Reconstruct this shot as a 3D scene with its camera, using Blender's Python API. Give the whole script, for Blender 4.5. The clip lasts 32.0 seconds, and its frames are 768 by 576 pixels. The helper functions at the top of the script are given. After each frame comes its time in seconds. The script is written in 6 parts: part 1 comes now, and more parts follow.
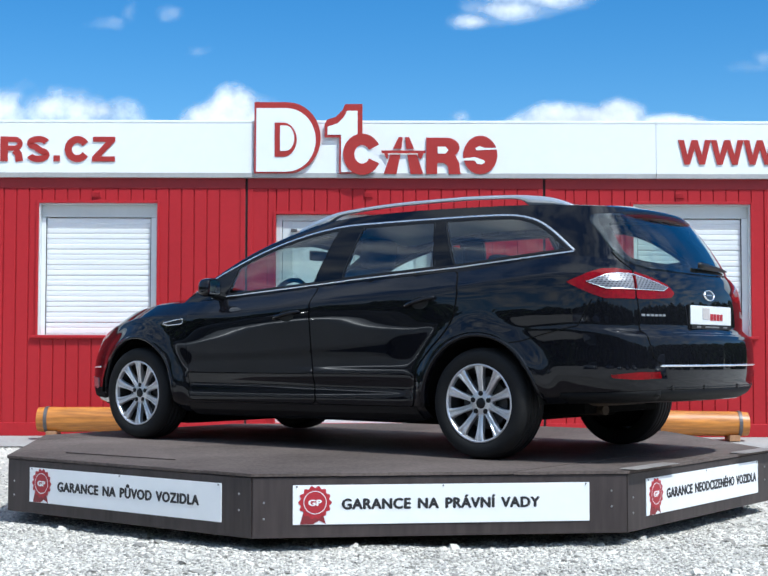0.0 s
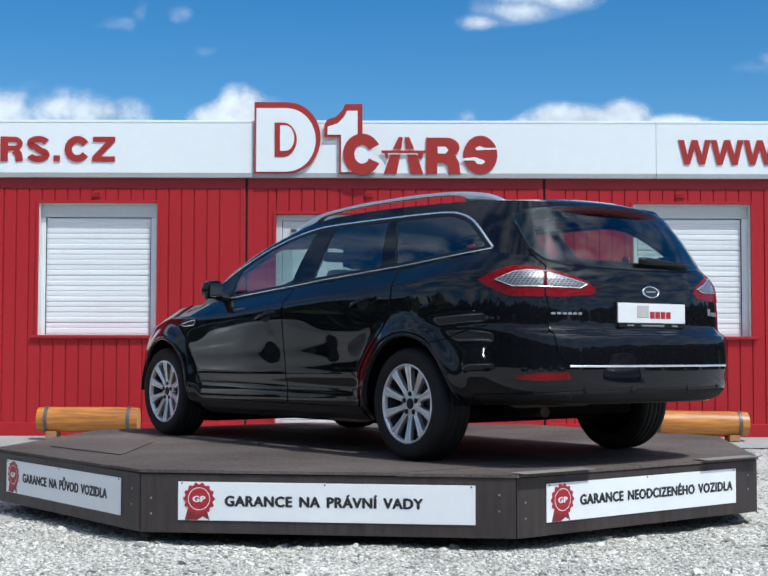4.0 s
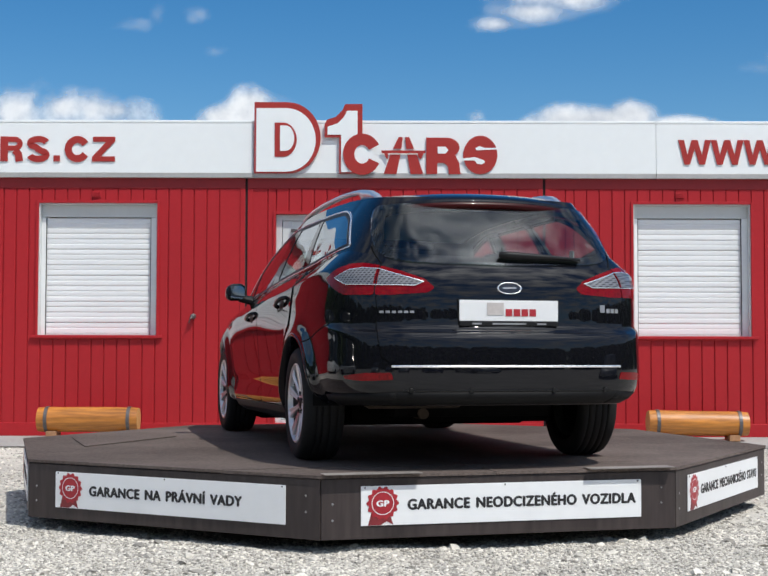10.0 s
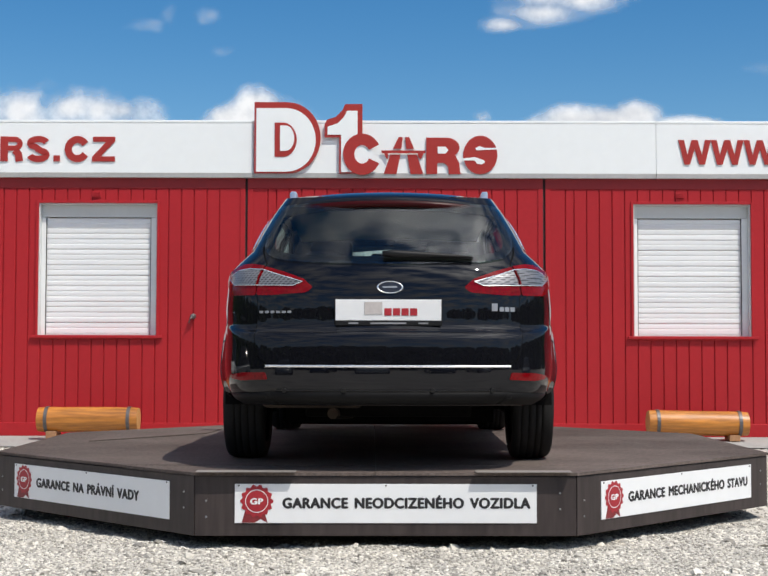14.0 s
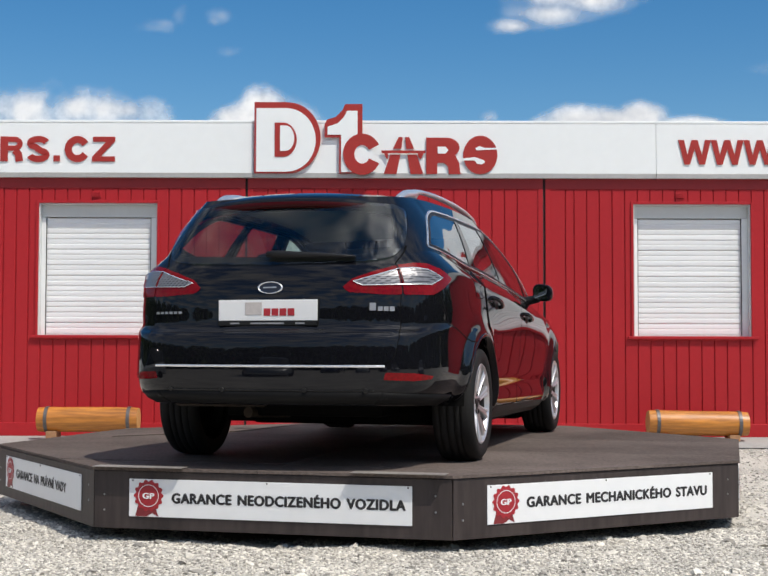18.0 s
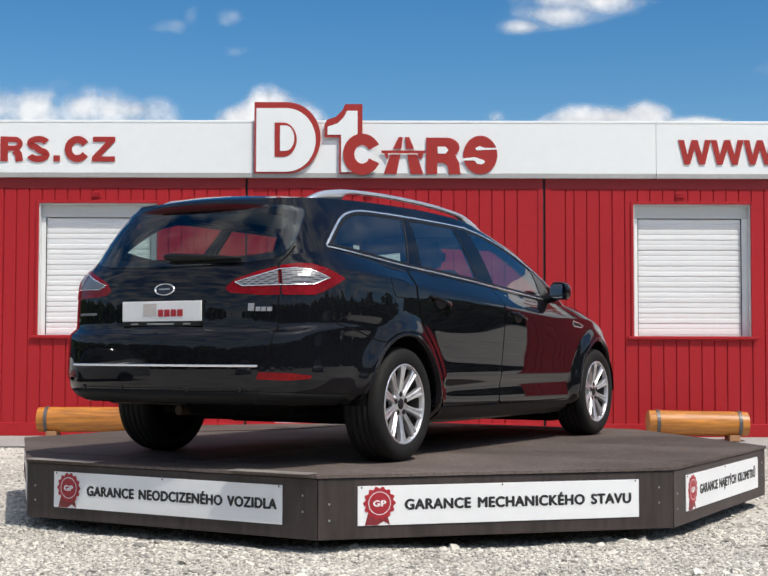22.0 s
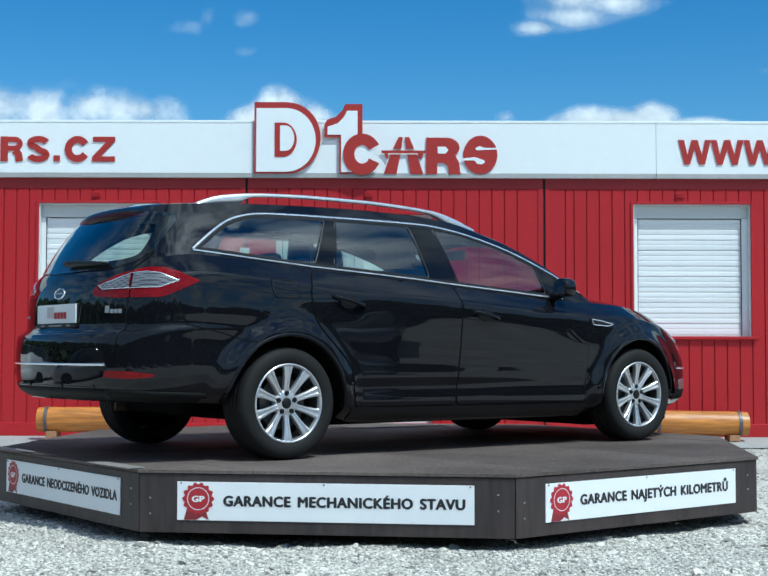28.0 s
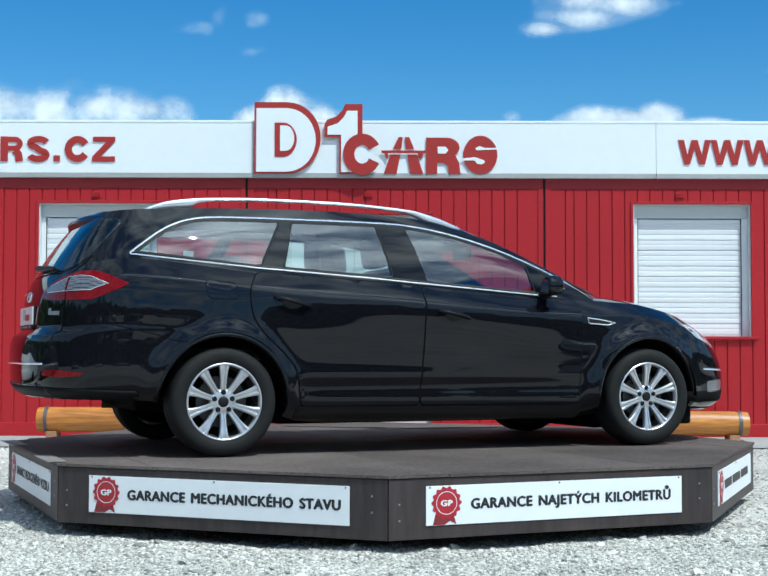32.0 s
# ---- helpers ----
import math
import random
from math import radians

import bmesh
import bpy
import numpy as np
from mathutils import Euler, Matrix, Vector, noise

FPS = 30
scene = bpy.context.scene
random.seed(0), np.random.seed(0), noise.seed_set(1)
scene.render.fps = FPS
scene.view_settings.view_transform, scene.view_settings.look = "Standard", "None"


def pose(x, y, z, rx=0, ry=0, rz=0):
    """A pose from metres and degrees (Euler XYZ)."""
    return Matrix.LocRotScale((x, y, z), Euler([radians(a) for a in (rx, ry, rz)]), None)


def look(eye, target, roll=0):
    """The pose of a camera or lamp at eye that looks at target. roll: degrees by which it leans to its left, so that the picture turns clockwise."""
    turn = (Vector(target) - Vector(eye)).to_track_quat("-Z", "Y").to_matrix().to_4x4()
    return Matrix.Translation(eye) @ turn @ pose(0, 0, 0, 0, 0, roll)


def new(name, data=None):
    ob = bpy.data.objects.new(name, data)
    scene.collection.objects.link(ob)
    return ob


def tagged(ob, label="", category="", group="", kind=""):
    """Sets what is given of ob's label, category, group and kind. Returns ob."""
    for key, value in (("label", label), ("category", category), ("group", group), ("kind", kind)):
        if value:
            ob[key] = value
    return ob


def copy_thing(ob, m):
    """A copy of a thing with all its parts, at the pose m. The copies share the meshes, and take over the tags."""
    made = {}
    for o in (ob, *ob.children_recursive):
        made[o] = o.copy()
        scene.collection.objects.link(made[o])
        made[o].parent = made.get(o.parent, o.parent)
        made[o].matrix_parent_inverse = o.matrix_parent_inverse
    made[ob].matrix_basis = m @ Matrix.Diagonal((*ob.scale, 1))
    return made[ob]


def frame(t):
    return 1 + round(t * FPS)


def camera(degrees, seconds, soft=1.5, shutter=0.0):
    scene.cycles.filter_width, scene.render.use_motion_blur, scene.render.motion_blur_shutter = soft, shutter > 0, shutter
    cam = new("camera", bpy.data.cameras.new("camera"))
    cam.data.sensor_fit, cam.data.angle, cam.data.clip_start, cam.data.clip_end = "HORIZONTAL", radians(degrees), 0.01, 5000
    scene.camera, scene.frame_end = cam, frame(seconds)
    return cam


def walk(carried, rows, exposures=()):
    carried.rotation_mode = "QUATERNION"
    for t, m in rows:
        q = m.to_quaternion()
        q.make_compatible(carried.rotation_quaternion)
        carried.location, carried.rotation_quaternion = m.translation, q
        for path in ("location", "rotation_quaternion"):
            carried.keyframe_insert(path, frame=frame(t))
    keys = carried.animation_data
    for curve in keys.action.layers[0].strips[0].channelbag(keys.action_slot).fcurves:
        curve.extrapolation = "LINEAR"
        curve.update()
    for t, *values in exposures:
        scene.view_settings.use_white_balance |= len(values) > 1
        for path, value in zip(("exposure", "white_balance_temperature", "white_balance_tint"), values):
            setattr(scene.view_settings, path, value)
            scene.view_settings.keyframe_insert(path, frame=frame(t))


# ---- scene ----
# ---- the camera stands still ----
EYE = (0.0, -9.12, 1.0)
PITCH, YAW = radians(2.689), radians(0.058)
cam = camera(31.81, 32.0, soft=1.6)
AIM = (EYE[0] + math.sin(YAW), EYE[1] + math.cos(YAW), EYE[2] + math.tan(PITCH))
STAND = look(EYE, AIM, 0.1235)
walk(cam, [(0.0, STAND), (32.0, STAND)],
     exposures=[(0.0, -0.07, 5700, 5), (1.0, -0.17, 5800, 6), (2.0, -0.15, 5950, 6), (3.0, -0.46, 5700, 4), (5.0, -0.2, 6000, 7), (6.0, -0.06, 6100, 8), (7.0, -0.28, 6250, 9), (8.0, -0.35, 6300, 9), (10.0, -0.42, 6350, 9),
                (11.0, -0.68, 6300, 8), (12.0, -0.52, 5950, 6), (13.0, -0.36, 6500, 10), (14.0, -0.36, 6600, 10), (17.0, -0.4, 6650, 10), (22.0, -0.36, 6650, 10), (25.0, -0.3, 6600, 10), (27.5, -0.38, 5450, -4), (30.0, -0.27, 5550, -3), (31.0, -0.18, 5600, -3), (32.0, -0.27, 5550, -3)])

# ---- sky and sun ----
SUN_TO = Vector((0.36, -0.385, 0.85)).normalized()
world = bpy.data.worlds.new("sky")
scene.world = world
world.use_nodes = True
wn, wl = world.node_tree.nodes, world.node_tree.links
wn.clear()
sky = wn.new("ShaderNodeTexSky")
sky.sky_type = "NISHITA"
sky.sun_disc = False
sky.sun_elevation = math.asin(SUN_TO.z)
sky.sun_rotation = math.atan2(SUN_TO.x, SUN_TO.y)
sky.altitude, sky.air_density, sky.dust_density, sky.ozone_density = 300, 1.0, 0.2, 2.0
wback = wn.new("ShaderNodeBackground")
wback.inputs["Strength"].default_value = 0.11
wout = wn.new("ShaderNodeOutputWorld")
# broken cloud over the sky beside and behind the camera
wco = wn.new("ShaderNodeTexCoord")
wsep = wn.new("ShaderNodeSeparateXYZ")
wl.new(wco.outputs["Generated"], wsep.inputs[0])
wadd = wn.new("ShaderNodeMath")
wadd.operation = "ADD"
wadd.inputs[1].default_value = 0.12
wl.new(wsep.outputs["Z"], wadd.inputs[0])
wmax = wn.new("ShaderNodeMath")
wmax.operation = "MAXIMUM"
wmax.inputs[1].default_value = 0.05
wl.new(wadd.outputs[0], wmax.inputs[0])
wcomb = wn.new("ShaderNodeCombineXYZ")
for k, axis in enumerate("XY"):
    d = wn.new("ShaderNodeMath")
    d.operation = "DIVIDE"
    wl.new(wsep.outputs[axis], d.inputs[0])
    wl.new(wmax.outputs[0], d.inputs[1])
    wl.new(d.outputs[0], wcomb.inputs[k])
wnoise = wn.new("ShaderNodeTexNoise")
wnoise.inputs["Scale"].default_value = 3.6
wnoise.inputs["Detail"].default_value = 9
wnoise.inputs["Roughness"].default_value = 0.62
wl.new(wcomb.outputs[0], wnoise.inputs["Vector"])
wramp = wn.new("ShaderNodeValToRGB")
wramp.color_ramp.elements[0].position, wramp.color_ramp.elements[1].position = 0.425, 0.63
wl.new(wnoise.outputs["Fac"], wramp.inputs[0])
wfar = wn.new("ShaderNodeMapRange")
wfar.inputs["From Min"].default_value, wfar.inputs["From Max"].default_value = 0.7, 0.2
wl.new(wsep.outputs["Y"], wfar.inputs["Value"])
wmul = wn.new("ShaderNodeMath")
wmul.operation = "MULTIPLY"
wl.new(wramp.outputs[0], wmul.inputs[0])
wl.new(wfar.outputs[0], wmul.inputs[1])
wmix = wn.new("ShaderNodeMixRGB")
# cloud is far brighter towards the sun
wdot = wn.new("ShaderNodeVectorMath")
wdot.operation = "DOT_PRODUCT"
wdot.inputs[1].default_value = SUN_TO
wl.new(wco.outputs["Generated"], wdot.inputs[0])
wclamp = wn.new("ShaderNodeClamp")
wl.new(wdot.outputs["Value"], wclamp.inputs["Value"])
wpow = wn.new("ShaderNodeMath")
wpow.operation = "POWER"
wpow.inputs[1].default_value = 11.0
wl.new(wclamp.outputs[0], wpow.inputs[0])
wlum = wn.new("ShaderNodeMath")
wlum.operation = "MULTIPLY_ADD"
wlum.inputs[1].default_value, wlum.inputs[2].default_value = 42.0, 8.8
wl.new(wpow.outputs[0], wlum.inputs[0])
wgrey = wn.new("ShaderNodeCombineColor")
for k in range(3):
    wl.new(wlum.outputs[0], wgrey.inputs[k])
wl.new(wgrey.outputs[0], wmix.inputs[2])
wl.new(wmul.outputs[0], wmix.inputs[0])
whue = wn.new("ShaderNodeHueSaturation")
whue.inputs["Saturation"].default_value, whue.inputs["Value"].default_value = 1.42, 1.26
wl.new(sky.outputs[0], whue.inputs["Color"])
wl.new(whue.outputs[0], wmix.inputs[1])
wl.new(wmix.outputs[0], wback.inputs[0])
wl.new(wback.outputs[0], wout.inputs[0])

sun_data = bpy.data.lights.new("sun", "SUN")
sun_data.energy, sun_data.angle, sun_data.color = 4.4, radians(0.6), (1.0, 0.95, 0.87)
sun = new("sun", sun_data)
sun.matrix_world = look(SUN_TO * 50, (0, 0, 0))


# ---- materials ----
def material(name, color, rough=0.6, metal=0.0, vary=0.12, grain=60.0, bump=0.1, patch=3.0, coat=0.0, spec=0.5, hue=None, per_piece=0.0, stretch=None):
    """A painted or natural surface: colour varied at two scales, roughness varied, fine relief."""
    m = bpy.data.materials.new(name)
    m.use_nodes = True
    n, l = m.node_tree.nodes, m.node_tree.links
    b = n["Principled BSDF"]
    b.inputs["Roughness"].default_value, b.inputs["Metallic"].default_value = rough, metal
    b.inputs["Specular IOR Level"].default_value = spec
    b.inputs["Coat Weight"].default_value = coat
    b.inputs["Coat Roughness"].default_value = 0.03
    co = n.new("ShaderNodeTexCoord")
    fine, wide = n.new("ShaderNodeTexNoise"), n.new("ShaderNodeTexNoise")
    fine.inputs["Scale"].default_value, wide.inputs["Scale"].default_value = grain, patch
    fine.inputs["Detail"].default_value = wide.inputs["Detail"].default_value = 5
    vector = co.outputs["Object"]
    if stretch:
        mp = n.new("ShaderNodeMapping")
        mp.inputs["Scale"].default_value = stretch
        l.new(vector, mp.inputs["Vector"])
        vector = mp.outputs[0]
    l.new(vector, fine.inputs["Vector"])
    l.new(vector, wide.inputs["Vector"])
    mix = n.new("ShaderNodeMixRGB")
    mix.inputs[0].default_value = 0.5
    l.new(fine.outputs["Fac"], mix.inputs[1])
    l.new(wide.outputs["Fac"], mix.inputs[2])
    ramp = n.new("ShaderNodeValToRGB")
    other = hue or color
    ramp.color_ramp.elements[0].position, ramp.color_ramp.elements[1].position = 0.3, 0.7
    ramp.color_ramp.elements[0].color = (*[max(0, c * (1 - vary)) for c in other], 1)
    ramp.color_ramp.elements[1].color = (*[min(1, c * (1 + vary)) for c in color], 1)
    l.new(mix.outputs[0], ramp.inputs[0])
    source = ramp.outputs[0]
    if per_piece:
        info = n.new("ShaderNodeObjectInfo")
        rng = n.new("ShaderNodeMapRange")
        rng.inputs["To Min"].default_value, rng.inputs["To Max"].default_value = 1 - per_piece, 1 + per_piece
        l.new(info.outputs["Random"], rng.inputs["Value"])
        hsv = n.new("ShaderNodeHueSaturation")
        l.new(rng.outputs[0], hsv.inputs["Value"])
        l.new(source, hsv.inputs["Color"])
        source = hsv.outputs[0]
    l.new(source, b.inputs["Base Color"])
    if bump:
        bm_ = n.new("ShaderNodeBump")
        bm_.inputs["Strength"].default_value, bm_.inputs["Distance"].default_value = bump, 0.01
        l.new(fine.outputs["Fac"], bm_.inputs["Height"])
        l.new(bm_.outputs[0], b.inputs["Normal"])
    return m


def glass_material(name, tint, rough=0.01, face=0.09):
    m = bpy.data.materials.new(name)
    m.use_nodes = True
    n, l = m.node_tree.nodes, m.node_tree.links
    n.clear()
    clear, gloss, mix, out = (n.new("ShaderNodeBsdfTransparent"), n.new("ShaderNodeBsdfGlossy"), n.new("ShaderNodeMixShader"),
                              n.new("ShaderNodeOutputMaterial"))
    clear.inputs[0].default_value = (*tint, 1)
    gloss.inputs["Roughness"].default_value = rough
    gloss.inputs["Color"].default_value = (0.95, 0.97, 1, 1)
    lw = n.new("ShaderNodeLayerWeight")
    lw.inputs["Blend"].default_value = 0.5
    po, ma = n.new("ShaderNodeMath"), n.new("ShaderNodeMath")
    po.operation, ma.operation = "POWER", "MULTIPLY_ADD"
    po.inputs[1].default_value, ma.inputs[1].default_value, ma.inputs[2].default_value = 4.0, 0.9, face
    l.new(lw.outputs["Facing"], po.inputs[0])
    l.new(po.outputs[0], ma.inputs[0])
    l.new(ma.outputs[0], mix.inputs[0])
    l.new(clear.outputs[0], mix.inputs[1])
    l.new(gloss.outputs[0], mix.inputs[2])
    l.new(mix.outputs[0], out.inputs[0])
    return m


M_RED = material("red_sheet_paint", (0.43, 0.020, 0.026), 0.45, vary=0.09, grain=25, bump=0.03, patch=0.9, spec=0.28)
# darker red for the top rail: the fascia's shade is put into the colour
M_RED_SHADED = material("red_paint_with_shade", (0.31, 0.015, 0.018), 0.5, vary=0.1, grain=25, bump=0.03, patch=1.5)
M_WHITE = material("white_fascia_paint", (0.92, 0.945, 0.935), 0.35, vary=0.02, grain=12, bump=0.015, patch=0.7)
M_WHITE_PVC = material("white_plastic_frame", (0.68, 0.70, 0.69), 0.32, vary=0.03, grain=20, bump=0.01)
M_SLAT = material("white_shutter_slat", (0.86, 0.87, 0.865), 0.4, vary=0.03, grain=30, bump=0.02, per_piece=0.05)
M_GREY_METAL = material("galvanised_drip_edge", (0.52, 0.50, 0.47), 0.45, metal=0.4, vary=0.12, grain=30, bump=0.04)
M_SEAM = material("dark_joint_seal", (0.035, 0.03, 0.03), 0.8, vary=0.3, grain=40)
M_LETTER = material("red_letter_film", (0.40, 0.032, 0.024), 0.4, vary=0.08, grain=30, bump=0.02)
M_LOG = material("varnished_log", (0.56, 0.22, 0.035), 0.42, vary=0.4, grain=42, bump=0.12, patch=7, hue=(0.36, 0.12, 0.018), coat=0.25, stretch=(0.1, 1, 1))
M_LOG_END = material("log_end_grain", (0.55, 0.30, 0.10), 0.6, vary=0.25, grain=50, bump=0.1)
M_STRAP = material("dark_steel_band", (0.14, 0.13, 0.13), 0.5, metal=0.6, vary=0.25, grain=40)
M_BLOCK = material("rough_timber_block", (0.38, 0.2, 0.1), 0.8, vary=0.25, grain=40, bump=0.2)
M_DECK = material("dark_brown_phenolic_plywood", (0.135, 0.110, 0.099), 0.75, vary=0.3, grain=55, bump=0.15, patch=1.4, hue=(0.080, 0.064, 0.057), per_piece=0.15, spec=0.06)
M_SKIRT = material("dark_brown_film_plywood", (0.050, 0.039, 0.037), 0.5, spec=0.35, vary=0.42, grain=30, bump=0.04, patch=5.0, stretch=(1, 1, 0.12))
M_STRIP = material("worn_grey_strip", (0.26, 0.235, 0.215), 0.6, vary=0.35, grain=40, bump=0.2)
M_SIGN = material("white_sign_board", (0.84, 0.855, 0.86), 0.4, vary=0.03, grain=15, bump=0.01)
M_INK = material("black_print", (0.02, 0.02, 0.022), 0.5, vary=0.1, grain=40, bump=0)
M_SEAL = material("red_seal_print", (0.38, 0.02, 0.03), 0.45, vary=0.2, grain=60, bump=0)
M_SEAL_DARK = material("dark_red_print", (0.22, 0.025, 0.03), 0.45, vary=0.2, grain=60, bump=0)
M_SCREW = material("zinc_screw", (0.4, 0.4, 0.4), 0.4, metal=0.9)
M_CONCRETE = material("pale_concrete", (0.34, 0.335, 0.32), 0.9, vary=0.2, grain=25, bump=0.3, patch=1.5)
M_GRAVEL = material("limestone_gravel", (0.54, 0.51, 0.455), 0.95, vary=0.4, grain=55, bump=0.9, patch=1.2, hue=(0.40, 0.375, 0.34))
M_STONE = material("limestone_chip", (0.62, 0.585, 0.52), 0.92, vary=0.25, grain=40, bump=0.3, patch=2)
M_ROOM = material("pale_room_wall", (0.5, 0.55, 0.52), 0.8, vary=0.05)


def stone_variation():
    n, l = M_STONE.node_tree.nodes, M_STONE.node_tree.links
    geo, rng, hsv = n.new("ShaderNodeNewGeometry"), n.new("ShaderNodeMapRange"), n.new("ShaderNodeHueSaturation")
    rng.inputs["To Min"].default_value, rng.inputs["To Max"].default_value = 0.38, 1.3
    l.new(geo.outputs["Random Per Island"], rng.inputs["Value"])
    b = n["Principled BSDF"]
    old = b.inputs["Base Color"].links[0].from_socket
    l.new(old, hsv.inputs["Color"])
    l.new(rng.outputs[0], hsv.inputs["Value"])
    l.new(hsv.outputs[0], b.inputs["Base Color"])


stone_variation()


# ---- building helpers ----
def mesh_object(name, bm, mat, parent=None, label="", smooth=False):
    me = bpy.data.meshes.new(name)
    bm.normal_update()
    bm.to_mesh(me)
    bm.free()
    me.materials.append(mat)
    if smooth:
        me.polygons.foreach_set("use_smooth", [True] * len(me.polygons))
    ob = new(name, me)
    if parent:
        ob.parent = parent
    if label:
        tagged(ob, label)
    return ob


def part(name, bm, mat, parent, label="", smooth=False):
    return mesh_object(name, bm, mat, parent, label, smooth)


def thing(name, label, category, group="", kind=""):
    ob = new(name)
    ob.empty_display_size = 0.2
    return tagged(ob, label, category, group, kind)


def box(x0, x1, y0, y1, z0, z1, bevel=0.0, bm=None):
    bm = bm or bmesh.new()
    m = Matrix.Translation(((x0 + x1) / 2, (y0 + y1) / 2, (z0 + z1) / 2)) @ Matrix.Diagonal((abs(x1 - x0), abs(y1 - y0), abs(z1 - z0), 1))
    made = bmesh.ops.create_cube(bm, size=1, matrix=m)
    if bevel:
        edges = {e for v in made["verts"] for e in v.link_edges}
        bmesh.ops.bevel(bm, geom=list(edges), offset=bevel, segments=2, affect="EDGES", profile=0.6)
    return bm


def prism(points, depth, bm=None, axis="y", at=0.0):
    """A polygon in (x, z) pushed along y (or in (x, y) along z) from at to at + depth."""
    bm = bm or bmesh.new()
    def place(p, d):
        return (p[0], d, p[1]) if axis == "y" else (p[0], p[1], d) if axis == "z" else (d, p[0], p[1])
    a = [bm.verts.new(place(p, at)) for p in points]
    b = [bm.verts.new(place(p, at + depth)) for p in points]
    n = len(points)
    bm.faces.new(a)
    bm.faces.new(b[::-1])
    for i in range(n):
        bm.faces.new((a[i], b[i], b[(i + 1) % n], a[(i + 1) % n]))
    bmesh.ops.recalc_face_normals(bm, faces=bm.faces[:])
    return bm


def lathe(profile, segments, bm=None, m=None, closed=False):
    """A profile of (radius, along) turned about the y axis."""
    bm = bm or bmesh.new()
    rings = []
    for k in range(segments):
        a = 2 * math.pi * k / segments
        rings.append([bm.verts.new((r * math.cos(a), y, r * math.sin(a))) for r, y in profile])
    for k in range(segments):
        p, q = rings[k], rings[(k + 1) % segments]
        for i in range(len(profile) - (0 if closed else 1)):
            j = (i + 1) % len(profile)
            bm.faces.new((p[i], p[j], q[j], q[i]))
    bmesh.ops.remove_doubles(bm, verts=bm.verts[:], dist=1e-6)
    bmesh.ops.recalc_face_normals(bm, faces=bm.faces[:])
    if m:
        bm.transform(m)
    return bm


def tube(points, radius, sides=8, bm=None, cap=True):
    bm = bm or bmesh.new()
    pts = [Vector(p) for p in points]
    rings = []
    for i, p in enumerate(pts):
        d = (pts[min(i + 1, len(pts) - 1)] - pts[max(i - 1, 0)]).normalized()
        up = Vector((0, 0, 1)) if abs(d.z) < 0.9 else Vector((0, 1, 0))
        s = d.cross(up).normalized()
        u = s.cross(d)
        r = radius[i] if isinstance(radius, (list, tuple)) else radius
        rings.append([bm.verts.new(p + s * (r * math.cos(2 * math.pi * k / sides)) + u * (r * math.sin(2 * math.pi * k / sides))) for k in range(sides)])
    for a, b in zip(rings, rings[1:]):
        for k in range(sides):
            bm.faces.new((a[k], a[(k + 1) % sides], b[(k + 1) % sides], b[k]))
    if cap:
        bm.faces.new(rings[0][::-1])
        bm.faces.new(rings[-1])
    bmesh.ops.recalc_face_normals(bm, faces=bm.faces[:])
    return bm


def words(text, height, width, thick, bold=0.0):
    """Lettering in the (x, z) plane facing -y, its lower left corner at the origin."""
    data = bpy.data.curves.new("lettering", "FONT")
    data.body, data.size, data.extrude, data.offset = text, 1.0, 0.001, bold
    data.resolution_u = 4
    data.space_character, data.space_word = 1.07, 1.5
    ob = bpy.data.objects.new("lettering", data)
    scene.collection.objects.link(ob)
    dg = bpy.context.evaluated_depsgraph_get()
    me = bpy.data.meshes.new_from_object(ob.evaluated_get(dg))
    bpy.data.objects.remove(ob)
    bm = bmesh.new()
    bm.from_mesh(me)
    bpy.data.meshes.remove(me)
    xs = [v.co.x for v in bm.verts]
    x0, x1 = min(xs), max(xs)
    cap = 0.729
    for v in bm.verts:
        x, y, z = v.co
        v.co = ((x - x0) / (x1 - x0) * width, -z / 0.001 * thick, y / cap * height)
    return bm


def heavier(bm, dx, dz):
    """Thickens lettering by copies set a little aside."""
    thin = bm.verts[:] + bm.edges[:] + bm.faces[:]
    for k, (sx, sz) in enumerate(((1, 0), (-1, 0), (0, 1), (0, -1))):
        copied = bmesh.ops.duplicate(bm, geom=thin)["geom"]
        bmesh.ops.translate(bm, verts=[g for g in copied if isinstance(g, bmesh.types.BMVert)], vec=(sx * dx, -0.0001 * (k + 1), sz * dz))


def by_word(bm, gap):
    """Splits lettering into one mesh a word, at the gaps between words."""
    faces = sorted(((min(v.co.x for v in f.verts), max(v.co.x for v in f.verts), f) for f in bm.faces), key=lambda q: q[0])
    groups, end = [], -1e9
    for a, b, f in faces:
        if a > end + gap:
            groups.append([])
        groups[-1].append(f)
        end = max(end, b)
    out = []
    for g in groups:
        piece = bmesh.new()
        made = {}
        for f in g:
            for v in f.verts:
                if v not in made:
                    made[v] = piece.verts.new(v.co)
            try:
                piece.faces.new([made[v] for v in f.verts])
            except ValueError:
                pass
        out.append(piece)
    bm.free()
    return out


# ---- ground ----
def ground_height(y):
    s = min(1, max(0, (y - 1.9) / 2.0))
    return 0.15 * s * s * (3 - 2 * s)


def ground_bump(x, y):
    """Low humps of loose gravel in front of the platform."""
    f = max(0.0, 1 - abs(x) / 3.6) * max(0.0, min(1.0, (-1.0 - y) / 0.8)) * max(0.0, min(1.0, (y + 4.4) / 0.6))
    return min(1.0, f * 3) * (0.026 * noise.noise((x * 1.6, y * 1.9, 0.3)) + 0.014 * noise.noise((x * 4.5, y * 4.5, 7.0)))


